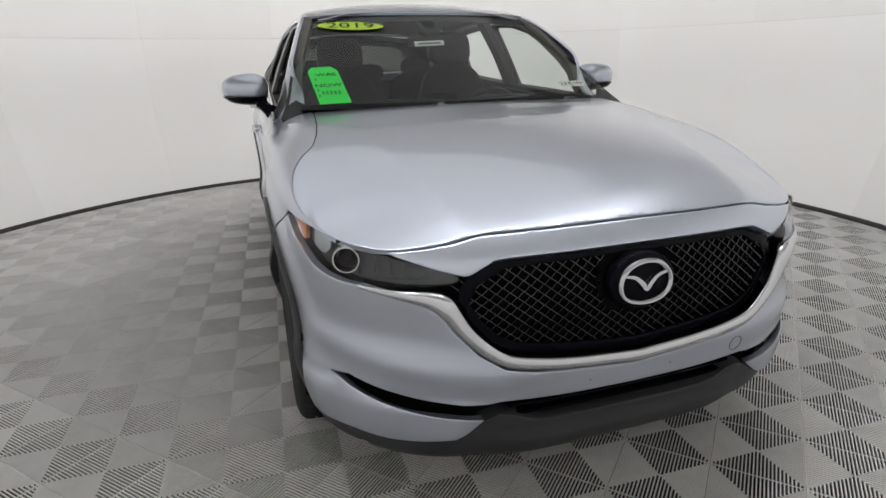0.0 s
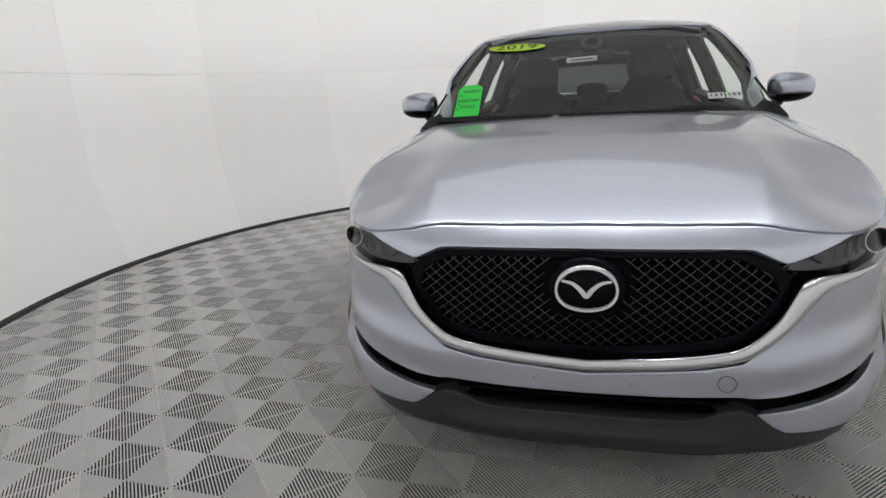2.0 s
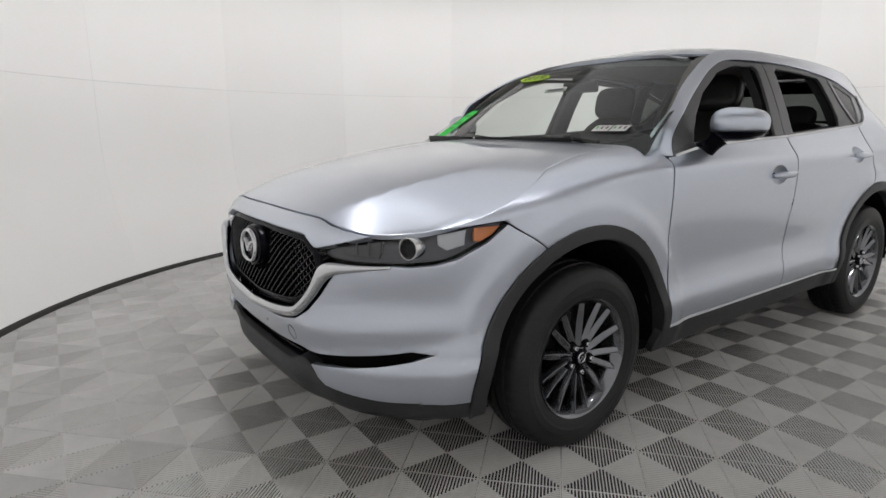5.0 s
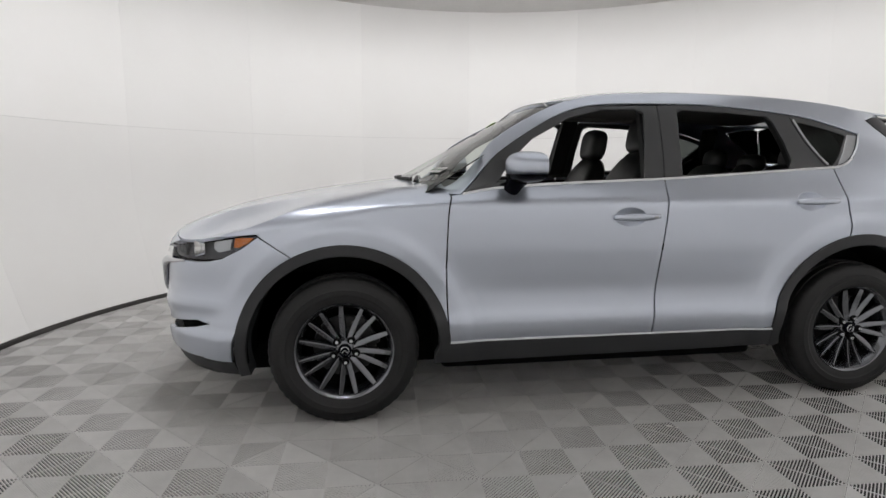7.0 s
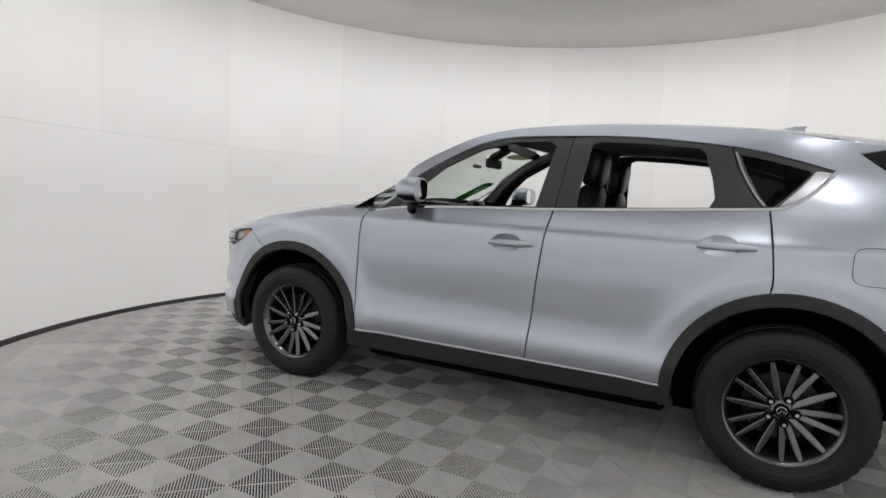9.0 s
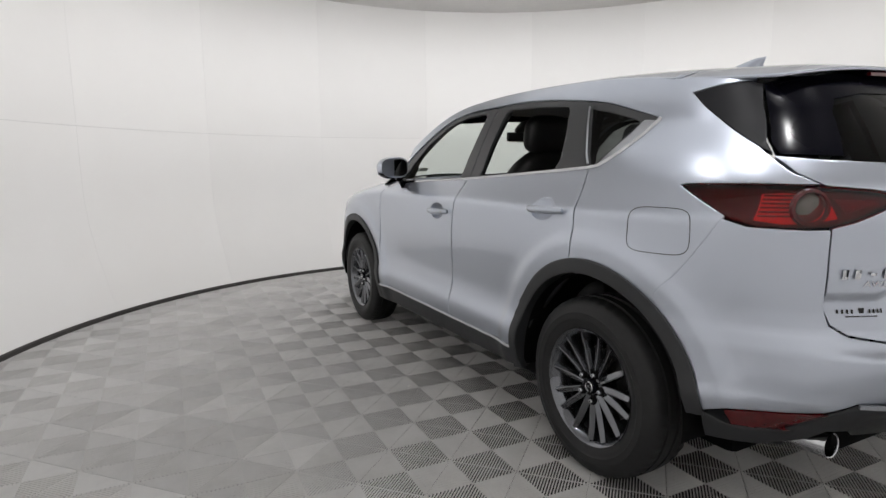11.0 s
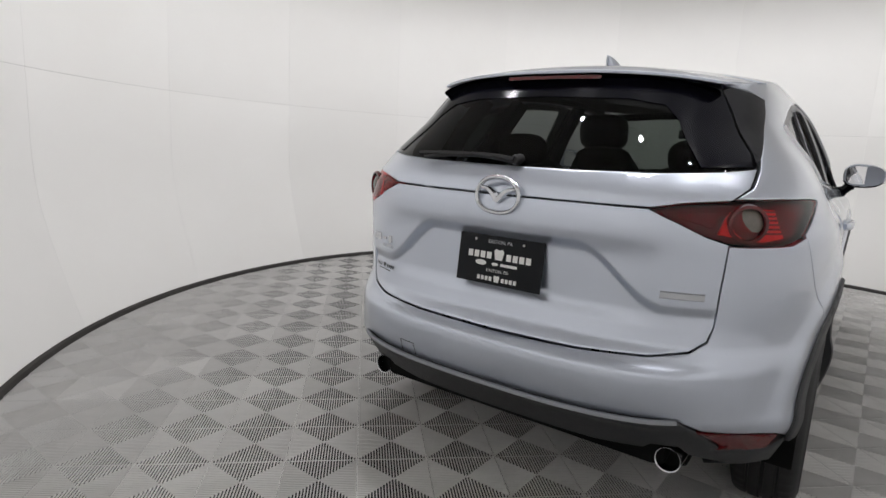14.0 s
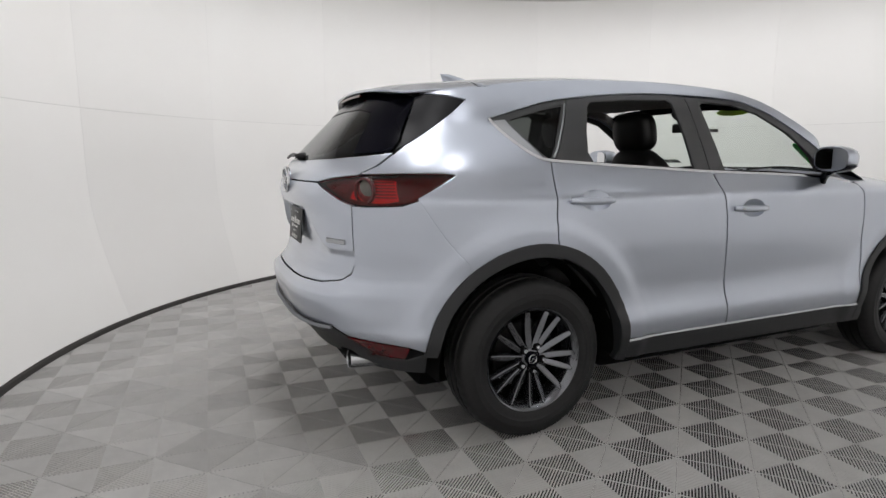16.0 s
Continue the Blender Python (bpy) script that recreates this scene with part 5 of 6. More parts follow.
lay("town_name", letters("EASTON, PA", 0.012), put(0, 0.968), SATINCHROME, plate)
lay("town_name", letters("EASTON, PA", 0.011), put(0, 0.872), WHITEPLASTIC, plate)
for y in (0.073, -0.073):
    for k in range(4):
        bar("name_bar", y + 0.036 - 0.024 * k, 0.922, 0.018, 0.022, WHITEPLASTIC, plate)
shield = [Vector((a, b, 0)) for a, b in ((-0.019, 0.012), (-0.012, 0.02), (0.0, 0.016), (0.012, 0.02), (0.019, 0.012), (0.013, -0.016), (-0.013, -0.016))], [tuple(range(7))]
lay("shield", shield, put(0, 0.926), WHITEPLASTIC, plate)
small = [v * 0.62 for v in shield[0]], shield[1]
lay("shield", small, put(0, 0.846), WHITEPLASTIC, plate)
for y in (0.046, -0.046):
    for k in range(4):
        bar("name_bar", y + 0.0225 - 0.015 * k, 0.845, 0.011, 0.014, WHITEPLASTIC, plate)
oval = [Vector((0.021 * math.cos(t), 0.009 * math.sin(t), 0)) for t in np.linspace(0, math.tau, 25)[:-1]], [tuple(range(24))]
lay("oval_mark", oval, put(0.066, 0.895), WHITEPLASTIC, plate)
lay("oval_mark", ([v * 0.6 for v in oval[0]], oval[1]), put(0.012, 0.895), WHITEPLASTIC, plate)
bar("name_bar", -0.040, 0.895, 0.062, 0.009, WHITEPLASTIC, plate)
for y in (0.09, -0.09):
    for z in (0.972, 0.838):
        part("plate_screw", lathe([(0, -0.004), (0.004, -0.003), (0.0045, 0.0)], 12, "x"), STEEL, plate).matrix_local = Matrix.Translation((px + 0.001, y, z))


def gate_put(y0, z0):
    return lambda a, b: hole_plate(*ry(y0 - a, z0 + b)) + Vector((-0.0025, 0, 0))


# raised model marks, as plain bright strokes
def strokes(name, y0, z0, lines, r, material, label=""):
    bms = []
    for line in lines:
        path = [hole_plate(*ry(y0 - a, z0 + b)) + Vector((-0.004, 0, 0)) for a, b in line]
        bms.append(sweep(path, [(-r, -0.003), (r, -0.003), (r * 0.7, 0.003), (-r * 0.7, 0.003)], up=(-1, 0, 0)))
    part(name, join(*bms), material, tailgate, label)


for y, z, a, h, r in ((0.555, 0.908, -0.062, 0.014, 0.011), (0.555, 0.908, -0.030, 0.014, 0.011), (0.555, 0.908, 0.012, 0.004, 0.012), (0.555, 0.908, 0.052, 0.014, 0.011)):
    strokes("badge_block", y, z, [[(a, -h), (a, 0.0), (a, h)]], r, CHROME, "small chrome badge block")
lay("drive_badge", letters("AWD", 0.018), gate_put(0.525, 0.877), CHROME, tailgate, "small chrome lettering", 1.35)
strokes("engine_badge", -0.565, 0.885, [[(-0.055 + 0.11 * k / 5, 0.0) for k in range(6)]], 0.011, SATINCHROME, "small satin silver badge")
for k in range(4):
    bar("dealer_decal", 0.619 - 0.0125 * k, 0.795, 0.0055, 0.012, INK, tailgate, gate_put)
    bar("dealer_decal", 0.532 - 0.0125 * k, 0.795, 0.0055, 0.012, INK, tailgate, gate_put)
lay("dealer_decal", ([v * 0.45 for v in shield[0]], shield[1]), gate_put(0.556, 0.797), INK, tailgate)
bar("dealer_decal", 0.555, 0.780, 0.09, 0.0035, INK, tailgate, gate_put)


# ---- wheels ----
def tyre_mesh():
    prof = [(0.222, 0.085), (0.232, 0.098), (0.262, 0.108), (0.272, 0.1095), (0.275, 0.1120), (0.300, 0.1130), (0.303, 0.1105), (0.325, 0.106), (0.343, 0.096), (0.352, 0.086), (0.357, 0.070)]
    prof += [(0.359, 0.052), (0.352, 0.050), (0.352, 0.043), (0.360, 0.041), (0.361, 0.008), (0.353, 0.006), (0.353, -0.006), (0.361, -0.008)]
    prof += [(0.360, -0.041), (0.352, -0.043), (0.352, -0.050), (0.359, -0.052), (0.357, -0.070), (0.352, -0.086), (0.343, -0.096), (0.30, -0.111), (0.262, -0.108), (0.222, -0.085), (0.222, 0.085)]
    bm = lathe(prof, 144)
    for v in bm.verts:      # notches between the shoulder blocks
        if 0.0515 < abs(v.co.y) < 0.09 and math.hypot(v.co.x, v.co.z) > 0.34 and round(math.atan2(v.co.z, v.co.x) / math.tau * 144) % 3 == 0:
            v.co.x *= 0.988
            v.co.z *= 0.988
    return bm


def rim_mesh():
    prof = [(0.229, 0.100), (0.234, 0.104), (0.236, 0.099), (0.231, 0.086), (0.224, 0.075), (0.214, 0.060), (0.205, 0.02), (0.203, -0.08), (0.225, -0.10), (0.215, -0.10), (0.195, -0.08), (0.197, 0.02), (0.206, 0.062), (0.214, 0.078), (0.222, 0.092), (0.229, 0.100)]
    return lathe(prof, 64)


def spoke_mesh(lean):
    """One tapered spoke, pointing along +z, its bright ridge on one side."""
    bm = bmesh.new()
    rows = []
    for t in np.linspace(0, 1, 8):
        r = 0.045 + 0.172 * t
        w = 0.0115 + (0.0055 if lean == 0 else 0.0035) * math.sin(math.pi * t) ** 0.8 - 0.001 * t
        y = 0.074 + 0.017 * t - 0.003 * math.sin(math.pi * t)
        rows.append([bm.verts.new((a, y + b, r)) for a, b in ((-w, -0.035), (-w, -0.012), (-w * 0.62, 0.003), (-w * 0.3, 0.004), (w, -0.006), (w, -0.035))])
    for a, b in zip(rows, rows[1:]):
        for j in range(5):
            bm.faces.new((a[j], a[j + 1], b[j + 1], b[j]))
    bm.faces.new(rows[0][::-1])
    bm.faces.new(rows[-1])
    bmesh.ops.recalc_face_normals(bm, faces=bm.faces)
    return bm


def keep_mesh(bm, name, material, smooth=35):
    ob = part(name, bm, material, None, smooth=smooth)
    me = ob.data
    bpy.data.objects.remove(ob)
    return me


TYRE, RIM = keep_mesh(tyre_mesh(), "tyre", RUBBER), keep_mesh(rim_mesh(), "wheel", RIMMETAL)
SPOKES = [keep_mesh(spoke_mesh(k), "spoke", RIMMETAL, 14) for k in (-1, 0, 1)]
HUB = keep_mesh(lathe([(0, 0.084), (0.020, 0.083), (0.0265, 0.079), (0.028, 0.070), (0.050, 0.066), (0.058, 0.060), (0.062, 0.03), (0.062, 0.0)], 40), "hub", RIMMETAL)
CAP = keep_mesh(lathe([(0, 0.090), (0.022, 0.0895), (0.030, 0.086), (0.032, 0.078)], 28), "hub_cap", GLOSSBLACK)
CAPRING = keep_mesh(lathe([(0.0165, 0.0895), (0.0185, 0.0925), (0.0215, 0.0895), (0.0165, 0.0895)], 28), "cap_ring", CHROME)
CAPWING = keep_mesh(sweep([(a, 0.0905, b) for a, b in ((-0.016, 0.006), (-0.009, 0.005), (0.0, -0.006), (0.009, 0.005), (0.016, 0.006))], [(-0.0022, -0.001), (0.0022, -0.001), (0.0015, 0.0015), (-0.0015, 0.0015)], up=(0, 1, 0)), "cap_wing", CHROME)
NUT = keep_mesh(lathe([(0, 0.090), (0.004, 0.090), (0.0045, 0.095), (0.0075, 0.095), (0.0105, 0.090), (0.0112, 0.055)], 12), "wheel_nut", CHROME)
NUTWELL = keep_mesh(lathe([(0.011, 0.083), (0.0155, 0.085), (0.018, 0.080), (0.018, 0.05)], 16), "nut_seat", DEEP)
DISCB = keep_mesh(lathe([(0, 0.0), (0.15, 0.0), (0.152, -0.006), (0.152, -0.022), (0.06, -0.024)], 40), "brake_disc", DISC)
DRUM = keep_mesh(lathe([(0.20, -0.04), (0.06, -0.05), (0, -0.05)], 32), "inner_well", DEEP)
CALIPER = keep_mesh(box((0.16, 0.05, 0.07), (0.0, -0.005, 0.12), 0.012), "caliper", DISC)
VALVE = keep_mesh(lathe([(0, 0.09), (0.004, 0.088), (0.004, 0.06)], 8), "valve", RUBBER)


def wheel(x, side, roll):
    y = side * 0.80
    m = Matrix.Translation((x, y, 0.357)) @ Euler((0, 0, 0 if side > 0 else math.pi)).to_matrix().to_4x4() @ Euler((0, radians(roll), 0)).to_matrix().to_4x4()
    w = link("wheel", RIM, None, car, "dark gunmetal alloy wheel with fifteen thin spokes")
    w.matrix_local = m

    def sub(name, me, turn=0.0, away=0.0):
        ob = link(name, me, None, w)
        ob.matrix_local = Euler((0, turn, 0)).to_matrix().to_4x4() @ Matrix.Translation((0, 0, away))
        return ob
    sub("tyre", TYRE)
    for k in range(5):
        base = math.tau * k / 5
        sub("spoke", SPOKES[1], base)
        sub("spoke", SPOKES[0], base + radians(36 - 9.5))
        sub("spoke", SPOKES[2], base + radians(36 + 9.5))
        sub("wheel_nut", NUT, base + radians(36), 0.057)
        sub("nut_seat", NUTWELL, base + radians(36), 0.057)
    for name, me in (("hub", HUB), ("hub_cap", CAP), ("cap_ring", CAPRING), ("brake_disc", DISCB), ("inner_well", DRUM)):
        sub(name, me)
    sub("cap_wing", CAPWING, radians(180))
    sub("caliper", CALIPER, radians(-60))
    sub("valve", VALVE, radians(120), 0.2)


for x, side, roll in ((WHEEL_X, 1, 3), (-WHEEL_X, 1, 14), (WHEEL_X, -1, 30), (-WHEEL_X, -1, 8)):
    wheel(x, side, roll)


# ---- door mirrors ----
def door_mirror(s, door):
    def blob(cx, cy, cz, sx, sy, sz, e=2.6, n=24, cut=None):
        bm = bmesh.new()
        bmesh.ops.create_uvsphere(bm, u_segments=n, v_segments=16, radius=1)
        for v in bm.verts:
            k = (abs(v.co.x) ** e + abs(v.co.y) ** e + abs(v.co.z) ** e) ** (-1 / e)
            v.co *= k
            v.co = Vector((v.co.x * sx, v.co.y * sy, v.co.z * sz))
            if cut:
                cut(v)
            v.co = Vector((cx + v.co.x, s * (cy + v.co.y), cz + v.co.z))
        bmesh.ops.recalc_face_normals(bm, faces=bm.faces)
        return bm

    def shell(v):      # rounded nose, flat rear, slimmer towards the tip
        v.co.x = v.co.x if v.co.x > -0.045 else -0.045
        t = (v.co.y + 0.12) / 0.24
        v.co.z *= 1 - 0.22 * t
        v.co.x *= 1 - 0.25 * max(t, 0) if v.co.x > 0 else 1
        v.co.x -= 0.03 * max(t, 0) ** 2
    cap = part("door_mirror", blob(0.49, 0.957, 1.226, 0.113, 0.106, 0.076, cut=shell), PAINT, door, "silver door mirror with a black foot")

    def lower(v):
        shell(v)
        v.co.z = min(v.co.z, -0.030)
    part("mirror_underside", blob(0.492, 0.956, 1.220, 0.115, 0.107, 0.077, cut=lower), GLOSSBLACK, cap)
    foot = spline([(0.56, 0.835, 1.100), (0.54, 0.862, 1.125), (0.525, 0.895, 1.165)], 5)
    part("mirror_foot", sweep([Vector((p[0], s * p[1], p[2])) for p in foot], [(0.055 * math.cos(a), 0.026 * math.sin(a)) for a in np.linspace(0, math.tau, 15)[:-1]], up=(0, s, 0.4), scale=lambda t: 1.0 - 0.25 * math.sin(math.pi * t)), GLOSSBLACK, cap)
    glass = [(0.082 * math.copysign(abs(math.cos(t)) ** 0.6, math.cos(t)), 0.058 * math.copysign(abs(math.sin(t)) ** 0.6, math.sin(t))) for t in np.linspace(0, math.tau, 33)[:-1]]
    bm = bmesh.new()
    bm.faces.new([bm.verts.new((0.440 - 0.03 * (a + 0.1), s * (0.955 + a), 1.226 + b * (1 - 0.18 * (a + 0.09) / 0.18))) for a, b in glass])
    part("mirror_glass", bm, MIRROR, cap, smooth=0)
    bm = bmesh.new()
    a = [bm.verts.new((0.445 - 0.03 * (p + 0.1), s * (0.955 + p * 1.1), 1.226 + q * 1.12 * (1 - 0.18 * (p + 0.09) / 0.18))) for p, q in glass]
    bm.faces.new(a)
    part("mirror_bezel", bm, SATIN, cap, smooth=0)
    sail = [(0.775, 1.125), (0.60, 1.152), (0.52, 1.262), (0.545, 1.27), (0.635, 1.248)]
    panel("mirror_sail", [on_side(sail)], body, SATIN, door, step=0.03, lift=-0.004, thick=0.01, mirror=s < 0)


door_mirror(1, DOORS[0][0])
door_mirror(-1, DOORS[1][0])

# ---- hidden inner shell: closes the gaps and the floor pan ----
for s in (False, True):
    loop = on_side([(0.84, 0.42), (0.84, 1.08), (0.3, 1.12), (-0.3, 1.14), (-0.9, 1.17), (-1.22, 1.19), (-1.24, 0.90), (-1.08, 0.80), (-0.90, 0.62), (-0.84, 0.42)])
    panel("inner_shell", [loop], body, DEEP, car, step=0.08, lift=-0.03, thick=0, edge=0, mirror=s)
for s in (False, True):
    loop = on_side([(-1.22, 0.90), (-1.22, 1.205), (-1.40, 1.235), (-1.62, 1.25), (-1.86, 1.25)]) + [ry(0.70, 1.20), ry(0.70, 0.90)]
    panel("luggage_trim", [loop], body, INTERIOR, car, step=0.06, lift=-0.065, thick=0, edge=0, mirror=s)
part("floor_pan", box((3.7, 1.16, 0.13), (0.08, 0, 0.245), 0.03), DEEP, car, "dark underbody")
part("floor_pan", box((1.74, 1.50, 0.14), (0.0, 0, 0.265), 0.04, 3), DEEP, car)
part("engine_bay", box((1.15, 1.20, 0.45), (1.50, 0, 0.52), 0.05), DEEP, car)
part("luggage_floor", box((0.95, 1.15, 0.40), (-1.62, 0, 0.52), 0.05), DEEP, car)
panel("nose_shell", [[fy(0.78, 0.33), fy(0.78, 0.80), fy(0.6, 0.84), fy(0, 0.86), fy(-0.6, 0.84), fy(-0.78, 0.80), fy(-0.78, 0.33), fy(0, 0.30)]], body, DEEP, car, step=0.08, lift=-0.09, thick=0, edge=0)
panel("tail_shell", [[ry(0.74, 0.40), ry(0.76, 1.08), ry(0.66, 1.17), ry(0.3, 1.20), ry(0, 1.20), ry(-0.3, 1.20), ry(-0.66, 1.17), ry(-0.76, 1.08), ry(-0.74, 0.40), ry(0, 0.38)]], body, DEEP, car, step=0.08, lift=-0.075, thick=0, edge=0)
panel("bonnet_liner", [[(0.95, -0.68), (1.9, -0.70), (2.12, -0.5), (2.16, 0), (2.12, 0.5), (1.9, 0.70), (0.95, 0.68)]], bonnet, DEEP, car, step=0.1, lift=-0.03, thick=0, edge=0)


# ---- cabin ----
def superbox(centre, half, e=3.0, turn=(0, 0, 0), shape=None, nu=28, nv=18):
    bm = bmesh.new()
    bmesh.ops.create_uvsphere(bm, u_segments=nu, v_segments=nv, radius=1)
    rot = Euler(turn).to_matrix()
    for v in bm.verts:
        k = (abs(v.co.x) ** e + abs(v.co.y) ** e + abs(v.co.z) ** e) ** (-1 / e)
        c = v.co * k
        c = Vector((c.x * half[0], c.y * half[1], c.z * half[2]))
        if shape:
            c = shape(c)
        v.co = rot @ c + Vector(centre)
    return bm


def seat_back_shape(c):
    t = (c.z + 0.33) / 0.66
    c.y *= 1.0 - 0.22 * max(0.0, t - 0.45) / 0.55
    if c.x > 0:
        c.x += 0.035 * smooth01((abs(c.y) - 0.12) / 0.1) * (1 - 0.5 * t)
    return c


def front_seat(y, up):
    seat = part("front_seat", superbox((0.06, y, 0.62), (0.27, 0.25, 0.10), 3.2), LEATHER, car, "black leather front seat")
    part("backrest", superbox((-0.27, y, 0.945 + up), (0.085, 0.26, 0.335), 3.0, (0, -0.34, 0), seat_back_shape), LEATHER, seat)
    part("headrest", superbox((-0.375, y, 1.345 + up), (0.058, 0.145, 0.108), 3.4, (0, -0.18, 0)), LEATHER, seat)
    for d in (-0.06, 0.06):
        part("headrest_post", sweep([(-0.365, y + d, 1.20), (-0.372, y + d, 1.29 + up)], circle_section(0.008)), STEEL, seat)


front_seat(0.365, 0.055)
front_seat(-0.365, 0.025)
bench = part("rear_seat", superbox((-0.93, 0, 0.66), (0.26, 0.66, 0.10), 3.6), LEATHER, car, "black leather rear bench seat")
for y, w in ((0.40, 0.26), (0.0, 0.13), (-0.40, 0.26)):
    part("backrest", superbox((-1.20, y, 0.95), (0.075, w, 0.31), 3.4, (0, -0.42, 0)), LEATHER, bench)
    part("headrest", superbox((-1.335, y, 1.275 if y else 1.245), (0.045, 0.125, 0.075 if y else 0.06), 2.8, (0, -0.2, 0)), LEATHER, bench)

dash = part("dashboard", superbox((0.62, 0, 0.985), (0.26, 0.70, 0.115), 3.0, (0, 0.05, 0)), INTERIOR, car, "dark dashboard")
part("dash_face", box((0.05, 1.3, 0.22), (0.42, 0, 0.90), 0.02), INTERIOR, dash)
part("screen", box((0.015, 0.22, 0.10), (0.50, 0.0, 1.125), 0.006), GLOSSBLACK, dash)
part("instrument_hood", superbox((0.50, 0.365, 1.10), (0.12, 0.19, 0.05), 2.5), INTERIOR, dash)
part("centre_console", box((0.9, 0.22, 0.25), (0.0, 0, 0.62), 0.03), INTERIOR, car)
ring = [Vector((0.30, 0.365, 1.0)) + Vector((0.075 * math.sin(t), 0.185 * math.cos(t), 0.17 * math.sin(t))) for t in np.linspace(0, math.tau, 41)[:-1]]
wheel_rim = part("steering_wheel", sweep(ring, circle_section(0.015), closed=True, up=(1, 0, 0.1)), LEATHER, car, "black steering wheel")
part("steering_boss", superbox((0.32, 0.365, 1.0), (0.03, 0.075, 0.06), 2.6), INTERIOR, wheel_rim)
for a in (0.0, math.pi, 1.5 * math.pi):
    part("steering_spoke", sweep([(0.315, 0.365, 1.0), (0.30 + 0.075 * math.sin(a), 0.365 + 0.18 * math.cos(a), 1.0 + 0.165 * math.sin(a))], [(-0.014, -0.008), (0.014, -0.008), (0.014, 0.008), (-0.014, 0.008)]), INTERIOR, wheel_rim)
rear_mirror = part("inside_mirror", box((0.03, 0.24, 0.062), (0.40, 0.0, 1.432), 0.014, 3), INTERIOR, car, "black interior mirror")
part("camera_cover", superbox((0.36, 0.0, 1.497), (0.075, 0.06, 0.022), 3.2, (0, 0.5, 0)), INTERIOR, rear_mirror)
part("hang_tag", box((0.002, 0.155, 0.026), (0.545, -0.05, 1.415), 0.0, turn=Euler((0.04, -0.5, 0)).to_matrix()), WHITEPLASTIC, rear_mirror)
bar_rows = box((0.002, 0.115, 0.010), (0.5475, -0.05, 1.416), 0.0, turn=Euler((0.04, -0.5, 0)).to_matrix())
part("tag_writing", bar_rows, plain("grey_print", (0.25, 0.25, 0.27), 0.6, vary=0), rear_mirror)


def lining(x, y):
    p = roof(x, y)
    return Vector((p.x, p.y, p.z - 0.045))


half = [(0.22, 0.0), (0.16, 0.42), (0.0, 0.57), (-0.6, 0.575), (-1.2, 0.56), (-1.45, 0.52), (-1.62, 0.4), (-1.66, 0.0)]
panel("headlining", [half + [(x, -y) for x, y in half[::-1]]], lining, HEADLINER, car, step=0.09, thick=0, out=-1.0, edge=0)
for s in (1, -1):
    m = s < 0
    for name, loop in (("door_trim", [(0.78, 0.45), (0.76, 1.09), (0.3, 1.122), (-0.3, 1.142), (-0.8, 1.170), (-1.2, 1.195), (-1.2, 0.8), (-0.8, 0.45)]),):
        panel(name, [on_side(loop)], body, INTERIOR, car, step=0.08, lift=-0.085, thick=0.012, mirror=m)
    # window ledges close the doors' tops
    path = [body(x, belt(x) + 0.003) for x in np.linspace(0.74, -1.2, 20)]
    part("door_ledge", sweep([Vector((p.x, s * (p.y - 0.048), p.z - 0.012)) for p in path], [(-0.045, -0.012), (0.045, -0.012), (0.045, 0.012), (-0.045, 0.012)]), INTERIOR, car)
    # inner faces of the pillars
    for name, a, b, w in (("pillar_trim", (-0.235, 1.16), (-0.275, 1.56), 0.055), ("pillar_trim", (-1.10, 1.21), (-1.02, 1.52), 0.06), ("pillar_trim", (-1.46, 1.22), (-1.40, 1.50), 0.05)):
        pa, pb = body(*bx(*a)), body(*bx(*b))
        part(name, sweep([Vector((p.x, s * (p.y - 0.065), p.z)) for p in (pa, pa.lerp(pb, 0.5) + Vector((0, 0.012, 0)), pb)], [(-0.02, -w), (0.02, -w), (0.02, w), (-0.02, w)], up=(1, 0, 0)), INTERIOR, car)
    pts = [body(x, z) for x, z in spline([(0.72, 1.20), (0.45, 1.42), (0.22, 1.535), (-0.1, 1.575), (-0.6, 1.58), (-1.1, 1.55)], 5)]
    part("pillar_trim", sweep([Vector((p.x - 0.01, s * (p.y - 0.045), p.z - 0.008)) for p in pts], [(-0.022, -0.022), (0.022, -0.022), (0.022, 0.022), (-0.022, 0.022)]), HEADLINER, car)


# ---- decals and cards on the windscreen ----
def on_screen(y0, z0, lean=0.0, d=0.004):
    """Places flat things on the windscreen, read from the front: rightwards is towards +y."""
    c, s_ = math.cos(lean), math.sin(lean)

    def at(a, b):
        y, t = y0 + a * c - b * s_, a * s_ + b * c
        z = z0 + t * 0.48
        n = Vector((0.48, 0.8 * 0.35 * y, 0.87)).normalized()
        return screen(y, z) + n * d
    return at


oval_big = [Vector((0.163 * math.cos(t), 0.043 * math.sin(t), 0)) for t in np.linspace(0, math.tau, 41)[:-1]], [tuple(range(40))]
decal = lay("year_decal", oval_big, on_screen(-0.408, 1.506, -0.06), YELLOW, car, "yellow-green oval year sticker on the windscreen")
lay("year", letters("2019", 0.054), on_screen(-0.408, 1.506, -0.06, 0.006), INK, decal, stretch=1.6)
card_shape = [Vector((a * 0.78, b * 1.42, 0)) for a, b in ((-0.085, -0.105), (0.085, -0.105), (0.085, 0.085), (0.055, 0.112), (-0.055, 0.112), (-0.085, 0.085))], [tuple(range(6))]
card = lay("price_card", card_shape, on_screen(-0.602, 1.237, 0.06), GREEN, car, "bright green price card inside the windscreen")
lay("word", letters("WAS", 0.027), on_screen(-0.600, 1.279, 0.06, 0.006), INK, card, stretch=1.1)
lay("word", letters("NOW", 0.029), on_screen(-0.602, 1.235, 0.06, 0.006), INK, card, stretch=1.1)
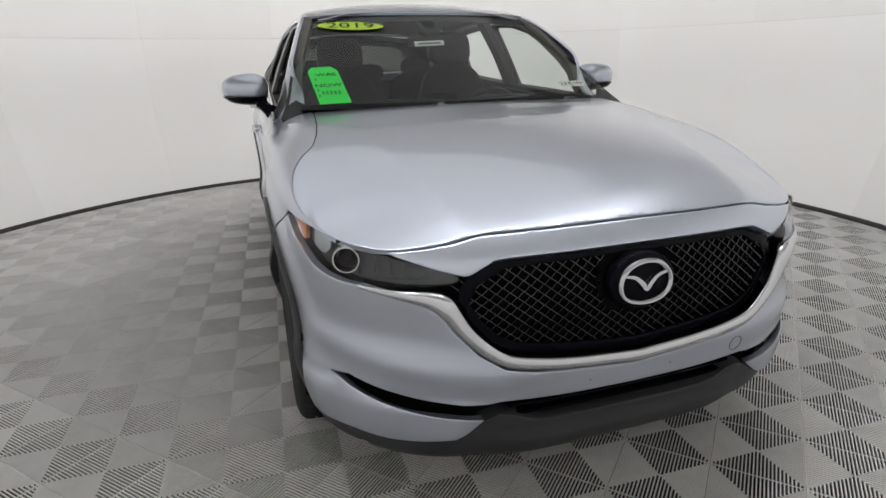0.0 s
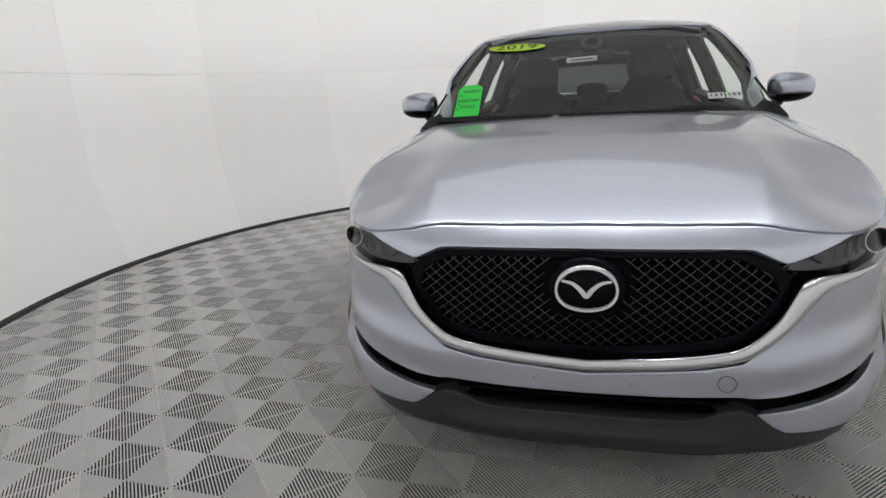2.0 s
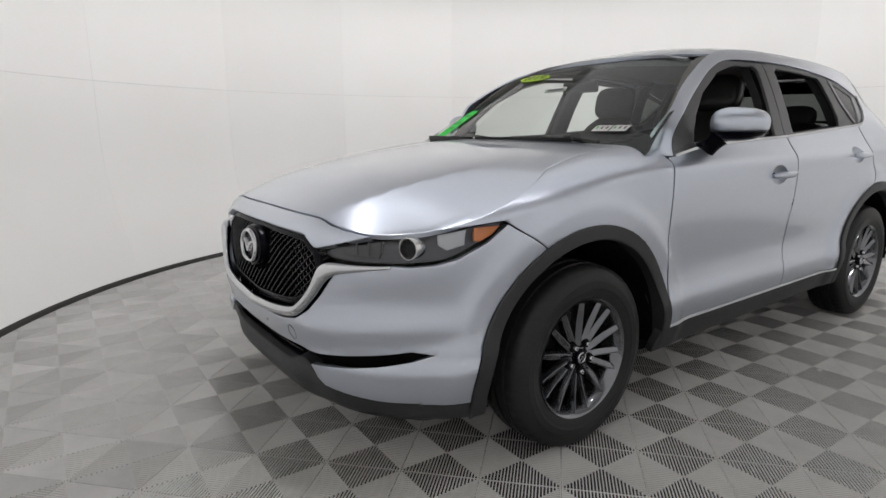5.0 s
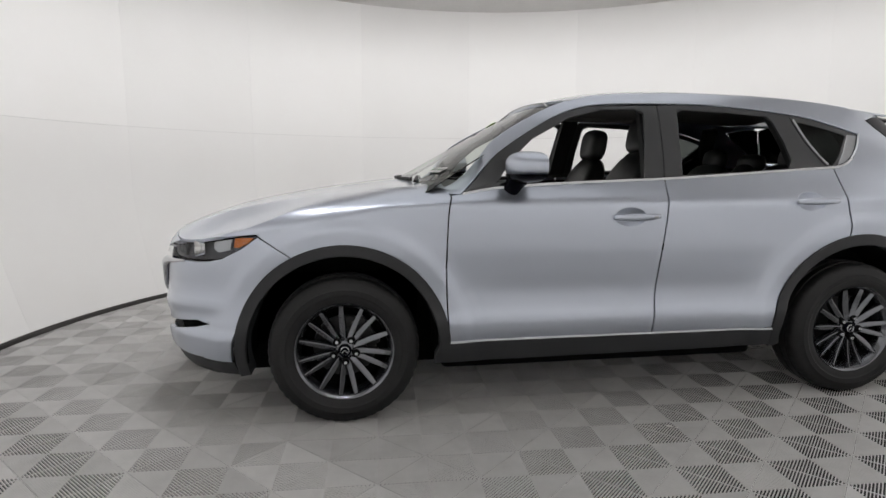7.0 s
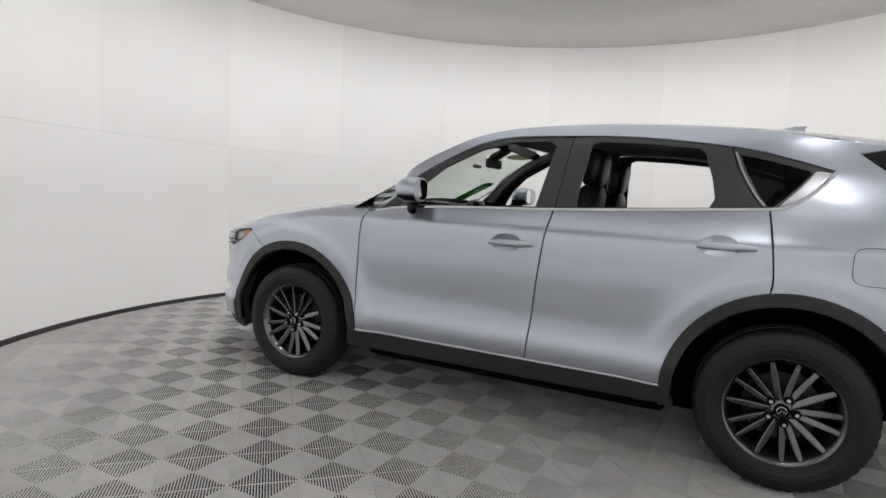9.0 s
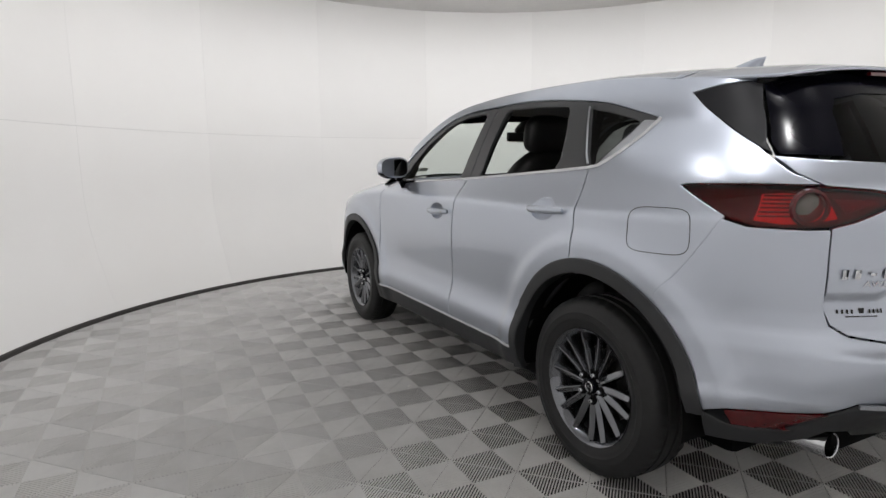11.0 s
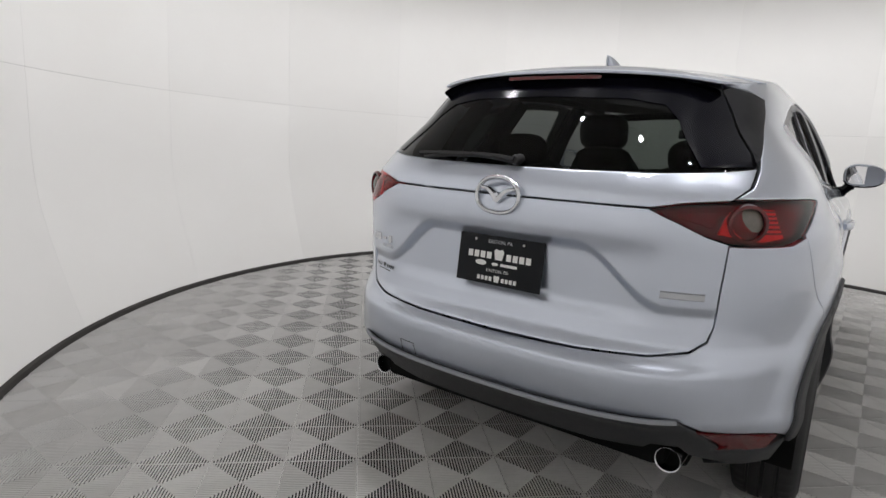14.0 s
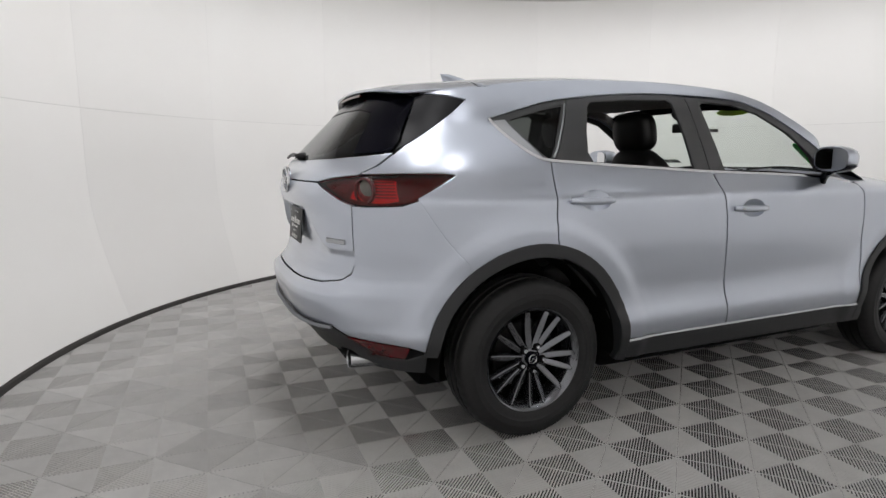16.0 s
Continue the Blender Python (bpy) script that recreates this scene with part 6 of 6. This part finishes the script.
for dy, dz in ((-0.048, 0.022), (-0.048, -0.020), (-0.048, -0.042)):
    lay("price_mark", ([Vector((a, b, 0)) for a, b in ((-0.004, -0.01), (0.004, -0.01), (0.004, 0.01), (-0.004, 0.01))], [(0, 1, 2, 3)]), on_screen(-0.602 + dy, 1.237 + dz, 0.06, 0.006), GREENINK, card)
for k in range(5):
    lay("price_figure", ([Vector((a, b, 0)) for a, b in ((-0.005, -0.014), (0.005, -0.014), (0.005, 0.014), (-0.005, 0.014))], [(0, 1, 2, 3)]), on_screen(-0.632 + 0.017 * k, 1.207, 0.06, 0.006), GREENINK, card)
for k in range(2):
    tab = [Vector((a, b, 0)) for a, b in ((-0.036, -0.026), (0.036, -0.026), (0.036, 0.026), (-0.036, 0.026))], [(0, 1, 2, 3)]
    st = lay("inspection_sticker", tab, on_screen(0.545 + 0.078 * k, 1.205, 0.0), WHITEPLASTIC, car, "small white inspection sticker on the windscreen")
    for j in range(3):
        mark = [Vector((a, b, 0)) for a, b in ((-0.004, -0.010), (0.004, -0.010), (0.004, 0.010), (-0.004, 0.010))], [(0, 1, 2, 3)]
        lay("sticker_print", mark, on_screen(0.545 + 0.078 * k - 0.022 + 0.022 * j, 1.206, 0.0, 0.006), INK if j else GREENINK, st)


# ---- floor tiles: each a square of ribs that run at right angles to its edges ----
PITCH, TURN, OFF = 0.202, radians(-1.95), (-0.0421, 0.0875)
SIDE = PITCH * math.sqrt(2)


def tile_mesh():
    bm = bmesh.new()
    h, rim, n = SIDE / 2 - 0.0006, 0.0020, 25
    pitch = SIDE / n
    depth = -0.0064

    def slab(points, z0):
        top = [bm.verts.new((x, y, z0)) for x, y in points]
        low = [bm.verts.new((x, y, depth)) for x, y in points]
        bm.faces.new(top)
        for k in range(len(points)):
            bm.faces.new((top[k], low[k], low[(k + 1) % len(points)], top[(k + 1) % len(points)]))

    def rib(r, x, outer):
        """One rib, from the mitre to the edge: a narrow crown, sloped shoulders and upright flanks."""
        rows = []
        for dx, z in ((-0.185, depth), (-0.18, -0.001), (-0.145, 0.0), (0.145, 0.0), (0.18, -0.001), (0.185, depth)):
            px = x + dx * pitch
            rows.append([bm.verts.new((*r(px, abs(px)), z)), bm.verts.new((*r(px, outer), z))])
        for a, b in zip(rows, rows[1:]):
            bm.faces.new((a[0], b[0], b[1], a[1]))
        bm.faces.new([q[1] for q in rows])
    for q in range(4):
        c, s_ = ((1, 0), (0, 1), (-1, 0), (0, -1))[q]

        def r(x, y):
            return (x * c - y * s_, x * s_ + y * c)
        slab([r(-h, h - rim), r(h, h - rim), r(h, h), r(-h, h)], -0.005)
        for k in range(n):
            x = (k - (n - 1) / 2) * pitch
            if abs(x) + 0.185 * pitch < h - rim:
                rib(r, x, h - rim)
    bmesh.ops.recalc_face_normals(bm, faces=bm.faces)
    return bm


tile_bm = tile_mesh()
tile_me = bpy.data.meshes.new("tile")
tile_bm.to_mesh(tile_me)
tile_bm.free()
tile_me.materials.append(TILE)
spots = []
for i in range(-24, 25):
    for j in range(-24, 25):
        if (i + j) % 2:
            continue
        # the middles of the tiles are every second crossing of the chequer
        u, v = i * PITCH + OFF[0], j * PITCH + OFF[1]
        x, y = math.cos(TURN) * u - math.sin(TURN) * v, math.sin(TURN) * u + math.cos(TURN) * v
        d = math.hypot(x - ROOM.x, y - ROOM.y)
        if d < R_BASE + 0.16:
            spots.append((x, y, d))
under_car = [q for q in spots if abs(q[0]) < 1.9 and abs(q[1]) < 0.75]
open_floor = [q for q in spots if q not in under_car]
open_floor.sort(key=lambda q: abs(q[2] - 2.7))
near = open_floor[:300]
rest = open_floor[300:] + under_car
for x, y, d in near:
    ob = new("tile", tile_me)
    ob.parent = FLOOR
    ob.matrix_local = Matrix.Translation((x, y, 0)) @ Euler((0, 0, TURN + math.pi / 4)).to_matrix().to_4x4()
base_v = np.array([tuple(v.co) for v in tile_me.vertices])
base_f = [tuple(f.vertices) for f in tile_me.polygons]
verts, faces = [], []
for x, y, d in rest:
    a = TURN + math.pi / 4
    rot = np.array([[math.cos(a), -math.sin(a), 0], [math.sin(a), math.cos(a), 0], [0, 0, 1]])
    first = len(verts)
    verts += [tuple(q) for q in base_v @ rot.T + (x, y, 0)]
    faces += [tuple(first + k for k in f) for f in base_f]
me = bpy.data.meshes.new("tiles")
me.from_pydata(verts, [], faces)
ob = link("tiles", me, TILE, FLOOR)
tagged(ob, kind="stuff")


# a few scraps on the floor
def scrap(x, y, size, seed):
    rnd = random.Random(seed)
    bm = bmesh.new()
    bmesh.ops.create_icosphere(bm, subdivisions=1, radius=size)
    for v in bm.verts:
        v.co = Vector((v.co.x * rnd.uniform(0.6, 1.8), v.co.y * rnd.uniform(0.5, 1.2), max(0, v.co.z * 0.35) + 0.0))
    ob = part("paper_scrap", bm, DEBRIS)
    ob.location = (x, y, 0.0)
    return tagged(ob, "small white paper scrap lying on the tiles", "litter", "scraps on the floor")


for k, (x, y, size) in enumerate(((-0.17, 1.15, 0.013), (-0.20, 1.17, 0.008), (-0.02, 1.24, 0.005), (-2.62, 0.30, 0.006), (0.9, -2.3, 0.006))):
    scrap(x, y, size, k)
